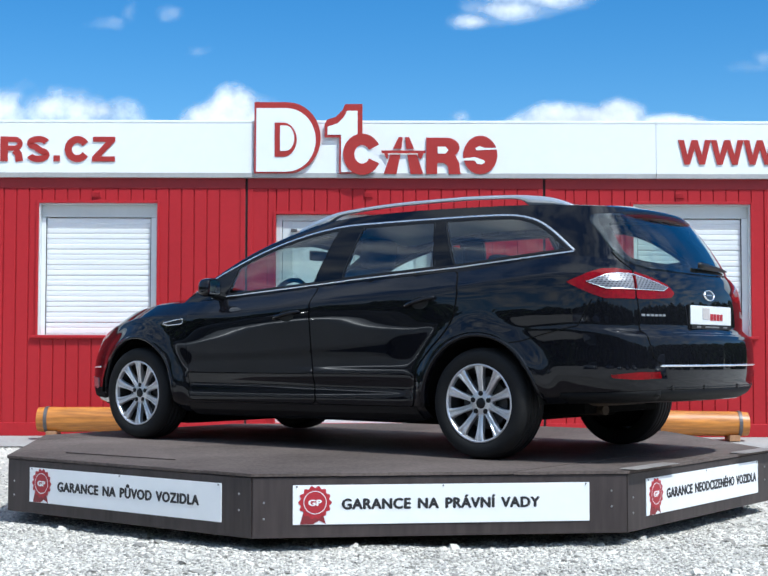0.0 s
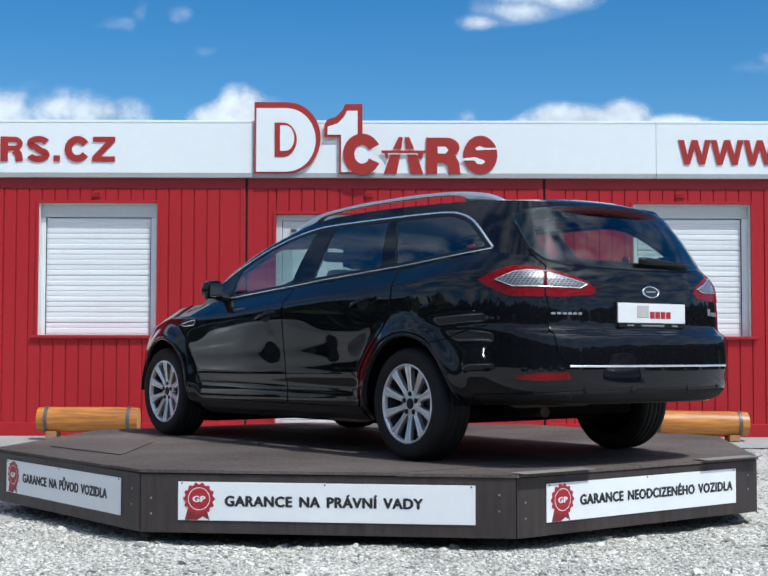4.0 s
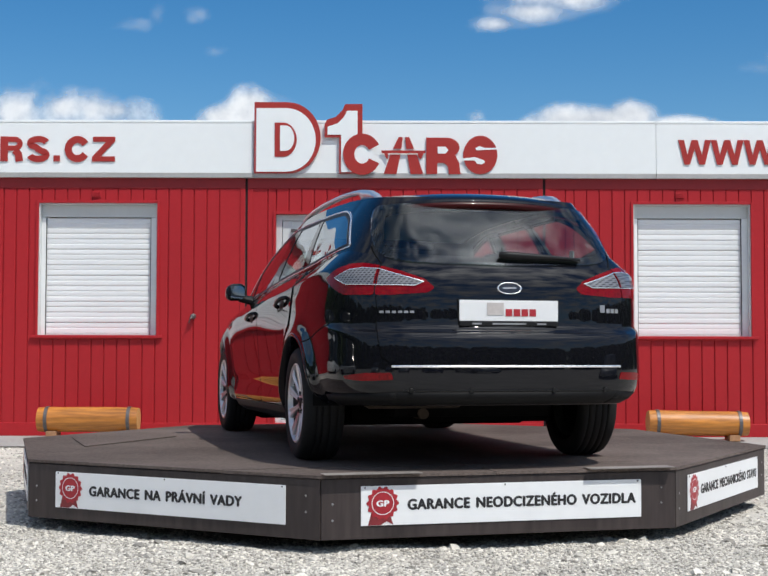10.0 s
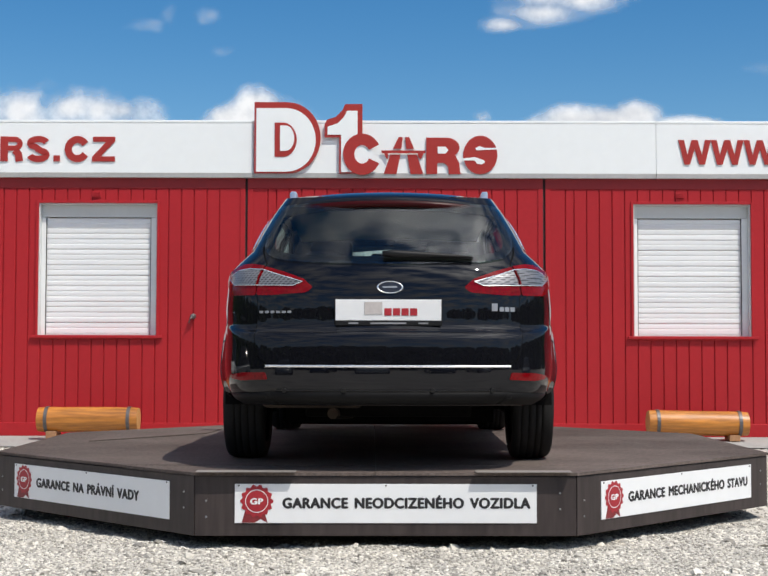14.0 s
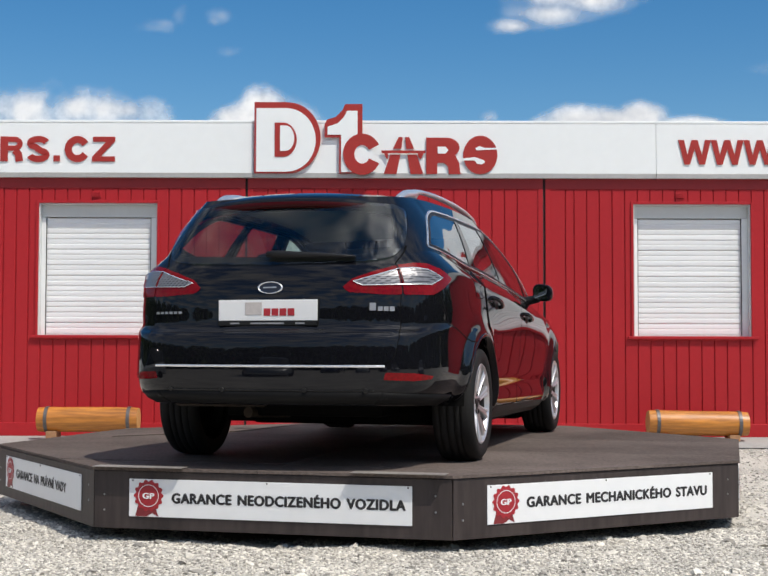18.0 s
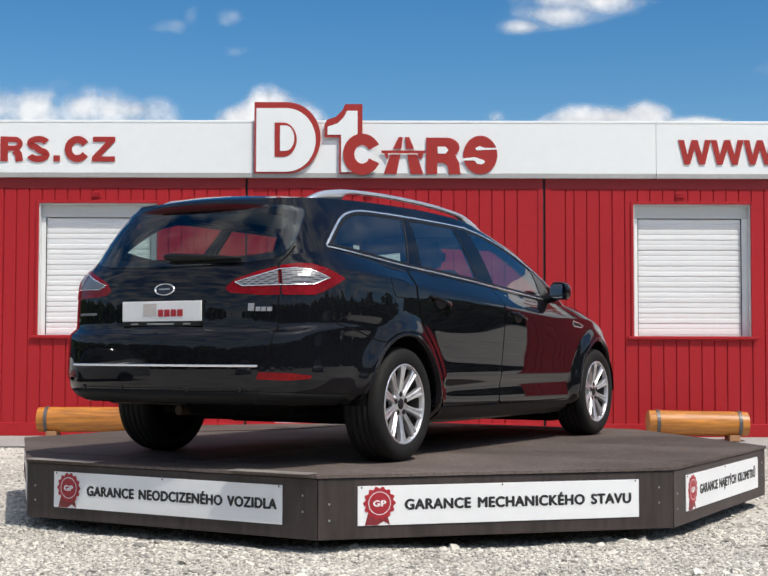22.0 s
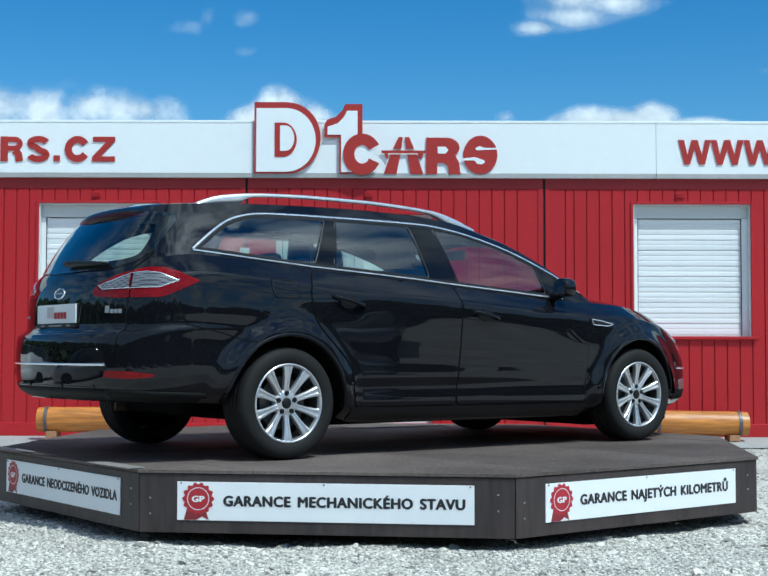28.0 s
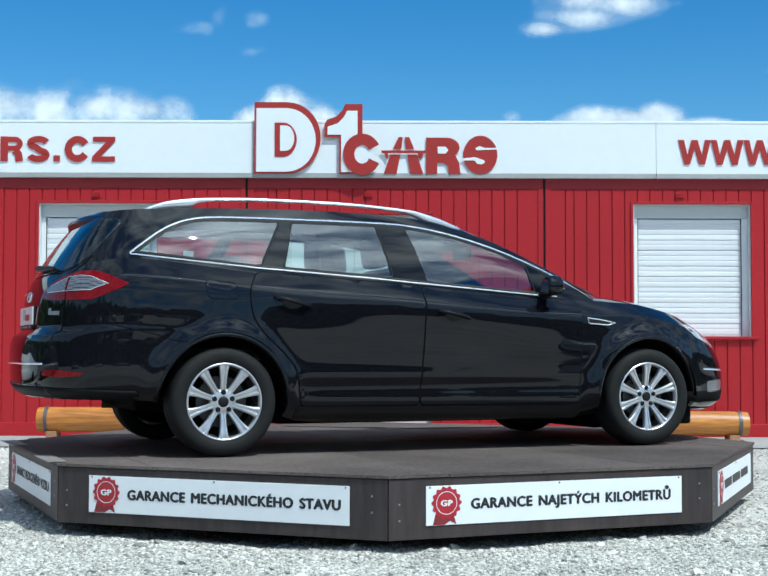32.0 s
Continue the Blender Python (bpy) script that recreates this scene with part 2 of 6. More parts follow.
def build_ground():
    xs = [-2500, -200, -30, -8, -5, -4] + [-3.5 + 0.07 * k for k in range(101)] + [4, 5, 8, 30, 200, 2500]
    ys = [-2500, -200, -30, -12, -8, -6, -5] + [-4.4 + 0.07 * k for k in range(50)] + [-0.5, 0, 1, 1.9, 2.2, 2.5, 2.8, 3.1, 3.4, 3.7, 3.95, 4.3, 8, 30, 200, 2500]
    verts = [(x, y, ground_height(y) + ground_bump(x, y)) for y in ys for x in xs]
    n = len(xs)
    faces = [(j * n + i, j * n + i + 1, (j + 1) * n + i + 1, (j + 1) * n + i) for j in range(len(ys) - 1) for i in range(n - 1)]
    me = bpy.data.meshes.new("ground")
    me.from_pydata(verts, [], faces)
    me.materials.append(M_GRAVEL)
    tagged(new("ground", me), "pale crushed limestone gravel yard in sunlight", "gravel", kind="structure")


build_ground()


def build_apron():
    bm = bmesh.new()
    ys = [3.25, 3.5, 3.75, 4.0, 4.2]
    for x0, x1 in ((-9, -4.5), (-4.48, -1.5), (-1.48, 1.5), (1.52, 4.5), (4.52, 9)):
        rows = [[bm.verts.new((x, y, ground_height(y) + 0.012)) for x in (x0, x1)] for y in ys]
        for a, b in zip(rows, rows[1:]):
            bm.faces.new((a[0], a[1], b[1], b[0]))
    return tagged(mesh_object("pavement", bm, M_CONCRETE), "dusty grey concrete strip along the container wall", "pavement", kind="structure")


build_apron()

# ---- container office ----
WALL_Y, BASE_Z, TOP_Z = 4.28, 0.158, 2.735
FAC_T, FAC_B = 3.300, 2.772
FACE_Y = WALL_Y - 0.048
SPLITS = [-7.30, -4.33, -1.36, 1.61, 4.58, 7.55]
OPENINGS = {1: (-3.43, -2.25, 1.142, 2.472), 2: (-1.067, 0.495, 0.27, 2.365), 3: (2.50, 3.67, 1.142, 2.472)}


def corrugated(x0, x1, z0, z1, bm, grooves):
    """A ribbed sheet: flat bands with narrow grooves."""
    pts = [(x0, 0.0)]
    for g in grooves:
        for dx, dy in ((0.0, 0.0), (0.003, 0.011), (0.010, 0.011), (0.014, 0.0)):
            if x0 < g + dx < x1:
                pts.append((g + dx, dy))
    pts.append((x1, 0.0))
    low = [bm.verts.new((px, WALL_Y + py, z0)) for px, py in pts]
    top = [bm.verts.new((px, WALL_Y + py, z1)) for px, py in pts]
    for i in range(len(pts) - 1):
        bm.faces.new((low[i], low[i + 1], top[i + 1], top[i]))


def build_containers():
    for i in range(5):
        x0, x1 = SPLITS[i] + 0.012, SPLITS[i + 1] - 0.012
        unit = thing("office_container", "red painted ribbed steel office container standing on the yard", "container", "row of containers")
        unit.location = (0, 0, 0)
        bm = bmesh.new()
        zb, zt = BASE_Z + 0.13, TOP_Z - 0.115
        # plain bands at both ends, one narrow rib, then even ribs
        grooves = [SPLITS[i] + 0.205] + [SPLITS[i] + 0.29 + 0.1265 * k for k in range(20)]
        if i in OPENINGS:
            a, b, c, d = OPENINGS[i]
            fr = 0.026
            corrugated(x0 + 0.05, a - fr, zb, zt, bm, grooves)
            corrugated(b + fr, x1 - 0.05, zb, zt, bm, grooves)
            corrugated(a - fr, b + fr, d + fr, zt, bm, grooves)
            if c - fr > zb:
                corrugated(a - fr, b + fr, zb, c - fr, bm, grooves)
        else:
            corrugated(x0 + 0.05, x1 - 0.05, zb, zt, bm, grooves)
        part("wall_sheet", bm, M_RED, unit)
        part("base_rail", box(x0, x1, WALL_Y - 0.012, WALL_Y + 0.12, BASE_Z, BASE_Z + 0.13, 0.006), M_RED, unit)
        part("top_rail", box(x0, x1, WALL_Y - 0.01, WALL_Y + 0.12, TOP_Z - 0.115, TOP_Z, 0.005), M_RED_SHADED, unit)
        for xa, xb in ((x0, x0 + 0.05), (x1 - 0.05, x1)):
            part("corner_post", box(xa, xb, WALL_Y - 0.008, WALL_Y + 0.12, BASE_Z + 0.13, TOP_Z - 0.115, 0.004), M_RED, unit)
        part("roof", box(x0, x1, WALL_Y + 0.1, WALL_Y + 6, TOP_Z, TOP_Z + 0.08), M_GREY_METAL, unit)
        part("rear_wall", box(x0, x1, WALL_Y + 5.9, WALL_Y + 6, BASE_Z, TOP_Z), M_RED, unit)
        part("floor_slab", box(x0, x1, WALL_Y + 0.12, WALL_Y + 5.9, BASE_Z, BASE_Z + 0.06), M_ROOM, unit)
        for xa in (x0, x1 - 0.06):
            part("side_wall", box(xa, xa + 0.06, WALL_Y + 0.12, WALL_Y + 5.9, BASE_Z + 0.06, TOP_Z), M_ROOM, unit)
        if i in OPENINGS:
            a, b, c, d = OPENINGS[i]
            for xa, xb, za, zb2 in ((a - 0.026, a, c - 0.026, d + 0.026), (b, b + 0.026, c - 0.026, d + 0.026), (a, b, d, d + 0.026)):
                part("opening_trim", box(xa, xb, WALL_Y - 0.014, WALL_Y + 0.12, za, zb2, 0.004), M_RED, unit)
            if i != 2:
                part("opening_trim", box(a, b, WALL_Y - 0.014, WALL_Y + 0.1, c - 0.026, c, 0.004), M_RED, unit)
    for k, x in enumerate(SPLITS[1:-1]):
        tagged(mesh_object("trim", box(x - 0.0125, x + 0.0125, WALL_Y + 0.01, WALL_Y + 0.06, BASE_Z, TOP_Z - 0.01), M_SEAM),
               "dark joint between two red containers", "joint", kind="structure")


build_containers()


def build_shutter_window(name, opening):
    """A roller shutter set back in its opening, so that the reveal shades its head and one side."""
    a, b, c, d = opening
    win = thing(name, "white roller shutter lowered over a recessed container window", "window", kind="structure")
    y = WALL_Y + 0.085
    for xa, xb in ((a, a + 0.012), (b - 0.012, b)):
        part("reveal", box(xa, xb, WALL_Y + 0.004, y + 0.06, c + 0.002, d, 0.002), M_WHITE_PVC, win)
    part("reveal", box(a + 0.012, b - 0.012, WALL_Y + 0.004, y + 0.06, d - 0.012, d, 0.002), M_WHITE_PVC, win)
    for xa, xb in ((a + 0.012, a + 0.055), (b - 0.072, b - 0.012)):
        rail = part("guide_rail", box(xa, xb, y - 0.012, y + 0.06, c + 0.012, d - 0.136, 0.004), M_SLAT, win)
        part("brush_seal", box(xb - 0.001 if xa < 0.5 * (a + b) else xa - 0.006, xb + 0.006 if xa < 0.5 * (a + b) else xa + 0.001, y - 0.006, y + 0.01, c + 0.02, d - 0.14), M_SEAM, rail)
    cover = part("shutter_box", box(a + 0.012, b - 0.012, y - 0.010, y + 0.1, d - 0.134, d - 0.012, 0.006), M_WHITE_PVC, win)
    part("cover_lip", box(a + 0.014, b - 0.014, y - 0.014, y - 0.009, d - 0.134, d - 0.122, 0.002), M_WHITE_PVC, cover)
    part("sill", box(a - 0.06, b + 0.06, WALL_Y - 0.034, y + 0.05, c - 0.018, c + 0.012, 0.006), M_RED, win)
    z, n = c + 0.034, 22
    part("bottom_bar", box(a + 0.06, b - 0.076, y, y + 0.02, c + 0.013, z - 0.002, 0.003), M_WHITE_PVC, win)
    h = (d - 0.14 - z) / n
    profile = [(0.0, 0.003), (0.05, 0.0), (0.25, -0.0022), (0.70, -0.0022), (0.92, -0.0005), (0.965, 0.003), (0.98, 0.007), (1.0, 0.007)]
    bm = bmesh.new()
    rows = [[bm.verts.new((x, dy, f * h)) for x in (a + 0.052, b - 0.069)] for f, dy in profile]
    back = [[bm.verts.new((x, 0.014, f * h)) for x in (a + 0.052, b - 0.069)] for f in (0.0, 1.0)]
    for p, q in zip(rows, rows[1:]):
        bm.faces.new((p[0], p[1], q[1], q[0]))
    bm.faces.new((back[1][0], back[1][1], back[0][1], back[0][0]))
    bm.faces.new((rows[-1][0], rows[-1][1], back[1][1], back[1][0]))
    bm.faces.new((back[0][0], back[0][1], rows[0][1], rows[0][0]))
    first = part("slat", bm, M_SLAT, win)
    first.location = (0, y + 0.012, z)
    for k in range(1, n):
        ob = new("slat", first.data)
        ob.parent = win
        # slats hang a little unevenly, so that some joints open wider
        ob.matrix_basis = Matrix.Translation((0, y + 0.012 + 0.002 * math.sin(k * 2.7), z + k * h + 0.0012 * math.sin(k * 4.1))) @ Matrix.Rotation(0.03 * math.sin(k * 1.9 + a), 4, "X")
    return win


build_shutter_window("window_1", OPENINGS[1])
build_shutter_window("window_2", OPENINGS[3])


def build_entrance():
    a, b, c, d = OPENINGS[2]
    door = thing("door_1", "white panelled double entrance door set back in the red wall", "door", kind="structure")
    y = WALL_Y + 0.045
    c = BASE_Z + 0.06
    part("door_frame", box(a, a + 0.06, y, y + 0.08, c, d, 0.006), M_WHITE_PVC, door)
    part("door_frame", box(b - 0.06, b, y, y + 0.08, c, d, 0.006), M_WHITE_PVC, door)
    part("door_frame", box(a + 0.06, b - 0.06, y, y + 0.08, d - 0.06, d, 0.006), M_WHITE_PVC, door)
    part("threshold", box(a + 0.06, b - 0.06, y - 0.02, y + 0.08, c, c + 0.1, 0.006), M_WHITE_PVC, door)
    mid = (a + b) / 2
    for xa, xb in ((a + 0.065, mid - 0.003), (mid + 0.003, b - 0.065)):
        leaf = part("door_leaf", box(xa, xa + 0.1, y + 0.005, y + 0.07, c + 0.105, d - 0.065, 0.006), M_WHITE_PVC, door)
        part("stile", box(xb - 0.1, xb, y + 0.005, y + 0.07, c + 0.105, d - 0.065, 0.006), M_WHITE_PVC, leaf)
        part("rail", box(xa + 0.1, xb - 0.1, y + 0.005, y + 0.07, d - 0.165, d - 0.065, 0.006), M_WHITE_PVC, leaf)
        part("rail", box(xa + 0.1, xb - 0.1, y + 0.005, y + 0.07, c + 0.105, c + 0.3, 0.006), M_WHITE_PVC, leaf)
        part("door_panel", box(xa + 0.1, xb - 0.1, y + 0.03, y + 0.05, c + 0.3, d - 0.165), M_SLAT, leaf, "white door panel")
    part("door_closer", box(a + 0.15, a + 0.21, y - 0.03, y + 0.004, d - 0.175, d - 0.145, 0.004), M_STRAP, door, "small dark door closer")
    return door


build_entrance()


def build_wall_vent(px):
    """A small louvre near the top of a container's wall."""
    x, z, y = (px - 784) * 13.4 / 2751 - 0.013, 1 + 13.4 * 0.04696 - (397 - 588) * 13.4 / 2751, WALL_Y
    v = thing("wall_vent", "small red louvred vent on the container wall", "vent", "wall vents")
    part("vent_frame", box(x - 0.045, x + 0.045, y - 0.012, y + 0.002, z - 0.03, z + 0.03, 0.003), M_RED, v)
    for k in range(3):
        part("louvre", box(x - 0.037, x + 0.037, y - 0.018, y - 0.0125, z - 0.022 + 0.016 * k, z - 0.012 + 0.016 * k, 0.001), M_RED, v)


for vent_px in (200, 757, 1395):
    build_wall_vent(vent_px)


def build_wall_tap():
    x, z, y = (400 - 784) * 13.4 / 2751 - 0.013, 1 + 13.4 * 0.04696 - (647 - 588) * 13.4 / 2751, WALL_Y
    tap = thing("wall_tap", "small dark metal tap fixed to the red wall", "tap")
    bm = lathe([(0.0, -0.06), (0.02, -0.06), (0.026, -0.045), (0.024, -0.005), (0.03, 0.0)], 14)
    bm.transform(Matrix.Translation((x, y, z)))
    part("tap_body", bm, M_STRAP, tap, smooth=True)
    part("spout", tube([(x, y - 0.05, z), (x - 0.02, y - 0.07, z - 0.025), (x - 0.032, y - 0.07, z - 0.065)], 0.008, 8), M_STRAP, tap)


build_wall_tap()


def build_fascia():
    y0 = FACE_Y
    for x0, x1 in ((-7.4, -1.292), (-1.288, 2.72), (2.724, 7.6)):
        f = thing("fascia_panel", "white sheet metal fascia board along the container roof edge", "fascia", "fascia boards")
        part("face", box(x0, x1, y0, y0 + 0.03, FAC_B, FAC_T - 0.03, 0.003), M_WHITE, f)
        part("cap", box(x0, x1, y0 - 0.003, y0 + 0.14, FAC_T - 0.028, FAC_T, 0.005), M_WHITE, f)
        part("drip_edge", box(x0, x1, y0 - 0.008, y0 + 0.034, FAC_B - 0.05, FAC_B - 0.001, 0.004), M_GREY_METAL, f)
        part("backing", box(x0, x1, y0 + 0.032, y0 + 0.11, FAC_B, FAC_T - 0.03), M_GREY_METAL, f)


build_fascia()
PX = 13.352 / 2751.0


def fx(px):
    return (px - 784) * PX - 0.013


def fz(py):
    return 1.0 + 13.352 * 0.04696 - (py - 588) * PX


def stroke(path, width, depth, y, bm):
    """A stroke of even width along a path in (x, z), as one slab."""
    pts = [Vector(p) for p in path]
    rows = []
    for i, p in enumerate(pts):
        d = (pts[min(i + 1, len(pts) - 1)] - pts[max(i - 1, 0)]).normalized()
        n = Vector((-d.y, d.x)) * width / 2
        rows.append([bm.verts.new((q.x, yy, q.y)) for q, yy in ((p - n, y), (p - n, y - depth), (p + n, y - depth), (p + n, y))])
    for a, b in zip(rows, rows[1:]):
        for k in range(3):
            bm.faces.new((a[k], a[k + 1], b[k + 1], b[k]))
    bm.faces.new(rows[0])
    bm.faces.new(rows[-1][::-1])
    bmesh.ops.recalc_face_normals(bm, faces=bm.faces[:])
    return bm


def build_lettering():
    """Heavy capitals on the fascia."""
    y, d = FACE_Y - 0.0025, 0.008
    left = thing("sign_lettering", "red bold web address capitals on the white fascia", "lettering", "fascia lettering")
    z0, z1 = fz(329.5), fz(278.5)
    h, t = z1 - z0, 0.074
    bend = lambda cx, cz, rx, rz, a0, a1, n=14: [(cx + rx * math.cos(radians(a0 + (a1 - a0) * k / n)), cz + rz * math.sin(radians(a0 + (a1 - a0) * k / n))) for k in range(n + 1)]
    # R
    x0, x1 = fx(2), fx(48)
    bm = stroke([(x0 + t / 2, z0), (x0 + t / 2, z1)], t, d, y, bmesh.new())
    q = h * 0.155
    stroke([(x0 + t, z1 - q / 1.4)] + bend(x1 - 0.085, z1 - h * 0.29, 0.055, h * 0.29 - q / 1.4, 90, -90) + [(x0 + t, z1 - h * 0.58 + q / 1.4)], q * 1.35, d - 0.0008, y, bm)
    stroke([(x0 + t * 1.9, z0 + h * 0.44), (x1 - 0.045, z0 + h * 0.30), (x1 - 0.034, z0)], t, d - 0.0016, y, bm)
    part("letter", bm, M_LETTER, left)
    # S
    x0, x1 = fx(57), fx(102)
    cx, rx = (x0 + x1) / 2, (x1 - x0) / 2 - 0.027
    path = bend(cx, z0 + h * 0.735, rx, h * 0.165, 15, 190, 12) + bend(cx, z0 + h * 0.735, rx, h * 0.165, 215, 250, 3) + bend(cx, z0 + h * 0.265, rx, h * 0.17, 70, 35, 3) + bend(cx, z0 + h * 0.265, rx, h * 0.17, 10, -170, 12)
    part("letter", stroke(path, 0.062, d, y, bmesh.new()), M_LETTER, left)
    part("full_stop", box(fx(111), fx(124), y - d, y, z0, z0 + 0.06), M_LETTER, left)
    # C
    x0, x1 = fx(134), fx(184)
    part("letter", stroke(bend((x0 + x1) / 2 + 0.004, (z0 + z1) / 2, (x1 - x0) / 2 - 0.03, h / 2 - 0.028, 32, 328, 24), 0.07, d, y, bmesh.new()), M_LETTER, left)
    # Z
    x0, x1 = fx(190), fx(237)
    b_ = 0.05
    part("letter", prism([(x0, z0), (x1, z0), (x1, z0 + b_), (x0 + 0.085, z0 + b_), (x1, z1 - b_ * 0.9), (x1, z1), (x0 + 0.008, z1), (x0 + 0.008, z1 - b_), (x1 - 0.09, z1 - b_), (x0, z0 + b_ * 0.9)], d, at=y - d), M_LETTER, left)
    right = thing("sign_lettering", "red bold web address capitals on the white fascia", "lettering", "fascia lettering")
    z0, z1 = fz(333), fz(282.5)
    for k in range(3):
        x0 = fx(1393 + 67 * k)
        w = 68 * PX
        shape = [(0.0, 1), (0.18, 1), (0.275, 0.38), (0.41, 1), (0.59, 1), (0.725, 0.38), (0.82, 1), (1.0, 1), (0.815, 0), (0.645, 0), (0.5, 0.62), (0.355, 0), (0.185, 0)]
        part("letter", prism([(x0 + a * w * 0.985, z0 + b * (z1 - z0)) for a, b in shape], d, at=y - d - 0.0006 * k), M_LETTER, right)


build_lettering()


def arc(cx, cz, rx, rz, a0, a1, n):
    return [(cx + rx * math.cos(radians(a0 + (a1 - a0) * k / n)), cz + rz * math.sin(radians(a0 + (a1 - a0) * k / n))) for k in range(n + 1)]


def build_logo_sign():
    """The roof sign: plain white slabs with thick red flanks, a red open ring and plain red blocks."""
    sign = thing("roof_sign", "white and red cut-out company sign standing on the fascia", "sign")
    y = FACE_Y
    p = lambda px, py: (fx(px), fz(py))
    # rounded slab: straight back, bowed front; the red flank shows above and beside the face
    x0, x1, z0, z1 = fx(523), fx(659), fz(353.5), fz(207)
    def slab(xa, xb, za, zb, bow):
        half = (zb - za) / 2
        return [(xa, za)] + arc(xb - bow, za + half, bow, half, -90, 90, 18) + [(xa, zb)]
    part("slab_rim", prism(slab(x0, x1, z0, z1, 0.33), 0.028, at=y - 0.033), M_LETTER, sign, "red rim of the rounded slab")
    part("slab_face", prism(slab(fx(527), fx(649), fz(350.5), fz(219.5), 0.29), 0.004, at=y - 0.038), M_WHITE, sign, "white face of the rounded slab")
    part("slot_rim", prism(slab(fx(565), fx(610), fz(320), fz(249.5), 0.135), 0.004, at=y - 0.043), M_LETTER, sign, "red rim of the slot")
    part("slot_face", prism(slab(fx(576), fx(605), fz(308), fz(255.5), 0.085), 0.003, at=y - 0.047), M_WHITE, sign, "white field within the slot")
    # stepped upright slab
    part("post_rim", prism([p(697, 353.5), p(697, 279), p(667, 279), p(667, 253), p(672, 243), p(690, 237), p(703, 224), p(709, 210.5), p(744.5, 210.5), p(744.5, 353.5)], 0.0275, at=y - 0.0325), M_LETTER, sign, "red rim of the upright slab")
    part("post_face", prism([p(701, 351), p(701, 274), p(673, 274), p(673, 257.5), p(694, 250.5), p(707, 237), p(713, 224.5), p(734.5, 224.5), p(734.5, 351)], 0.004, at=y - 0.038), M_WHITE, sign, "white face of the upright slab")
    # a red ring, open at one side
    ring = [(fx(744) + 0.133 * math.cos(radians(a)), fz(314.5) + 0.150 * math.sin(radians(a))) for a in range(28, 337, 6)]
    part("ring_field", prism(arc(fx(744), fz(314.5), 0.12, 0.135, 0, 350, 24), 0.0004, at=y - 0.0388), M_WHITE, sign, "white field within the ring")
    part("red_ring", stroke(ring, 0.112, 0.010, y - 0.039, bmesh.new()), M_LETTER, sign, "open red ring")
    # a road under a bridge
    for quad in ((p(819, 278), p(827.5, 278), p(824.5, 302), p(807, 302)), (p(832, 278), p(840.5, 278), p(850.5, 302), p(834.5, 302)),
                 (p(802, 314), p(822.5, 314), p(814.5, 354), p(788.5, 354)), (p(836.5, 314), p(856, 314), p(869.5, 354), p(843.5, 354))):
        part("red_block", prism(quad, 0.012, at=y - 0.016), M_LETTER, sign)
    part("bridge_bar", prism([p(783, 306), p(874.5, 306), p(873, 311.5), p(784.5, 311.5)], 0.008, at=y - 0.025), M_LETTER, sign)
    for pier in ((p(789, 311.8), p(797, 311.8), p(797, 324.5), p(792.5, 320)), (p(858, 311.8), p(870.5, 311.8), p(864, 324.5), p(860, 320))):
        part("bridge_pier", prism(pier, 0.008, at=y - 0.025), M_LETTER, sign)
    # a block with a notched foot, and a rounded block with two slots
    part("red_block", prism([p(875.5, 354), p(875.5, 279)] + arc(fx(917), fz(299.5), 0.13, 0.099, 90, -50, 10) + [p(943, 330), p(945, 350), p(948, 354), p(922, 354), p(920, 338), p(912, 331), p(898, 331), p(898, 354)], 0.012, at=y - 0.016), M_LETTER, sign)
    part("block_hole", prism([p(899, 312), p(899, 297.5), p(915, 297.5), p(921, 304.5), p(915, 312)], 0.003, at=y - 0.0195), M_WHITE, sign, "white slot on the red block")
    part("red_block", prism(arc(fx(986.5), fz(314.5), 0.17, 0.193, 0, 352, 30), 0.012, at=y - 0.016), M_LETTER, sign)
    part("block_hole", prism([p(976, 301), p(984, 296), p(995, 300), p(1023, 300), p(1023, 303), p(1000, 304), p(990, 304.5), p(979, 305)], 0.003, at=y - 0.0195), M_WHITE, sign, "white slot on the red block")
    part("block_hole", prism([p(949, 326), p(974, 326), p(980, 333), p(990, 334), p(996, 330), p(994, 325.5), p(975, 319), p(949, 322)], 0.003, at=y - 0.0195), M_WHITE, sign, "white slot on the red block")
    return sign


build_logo_sign()


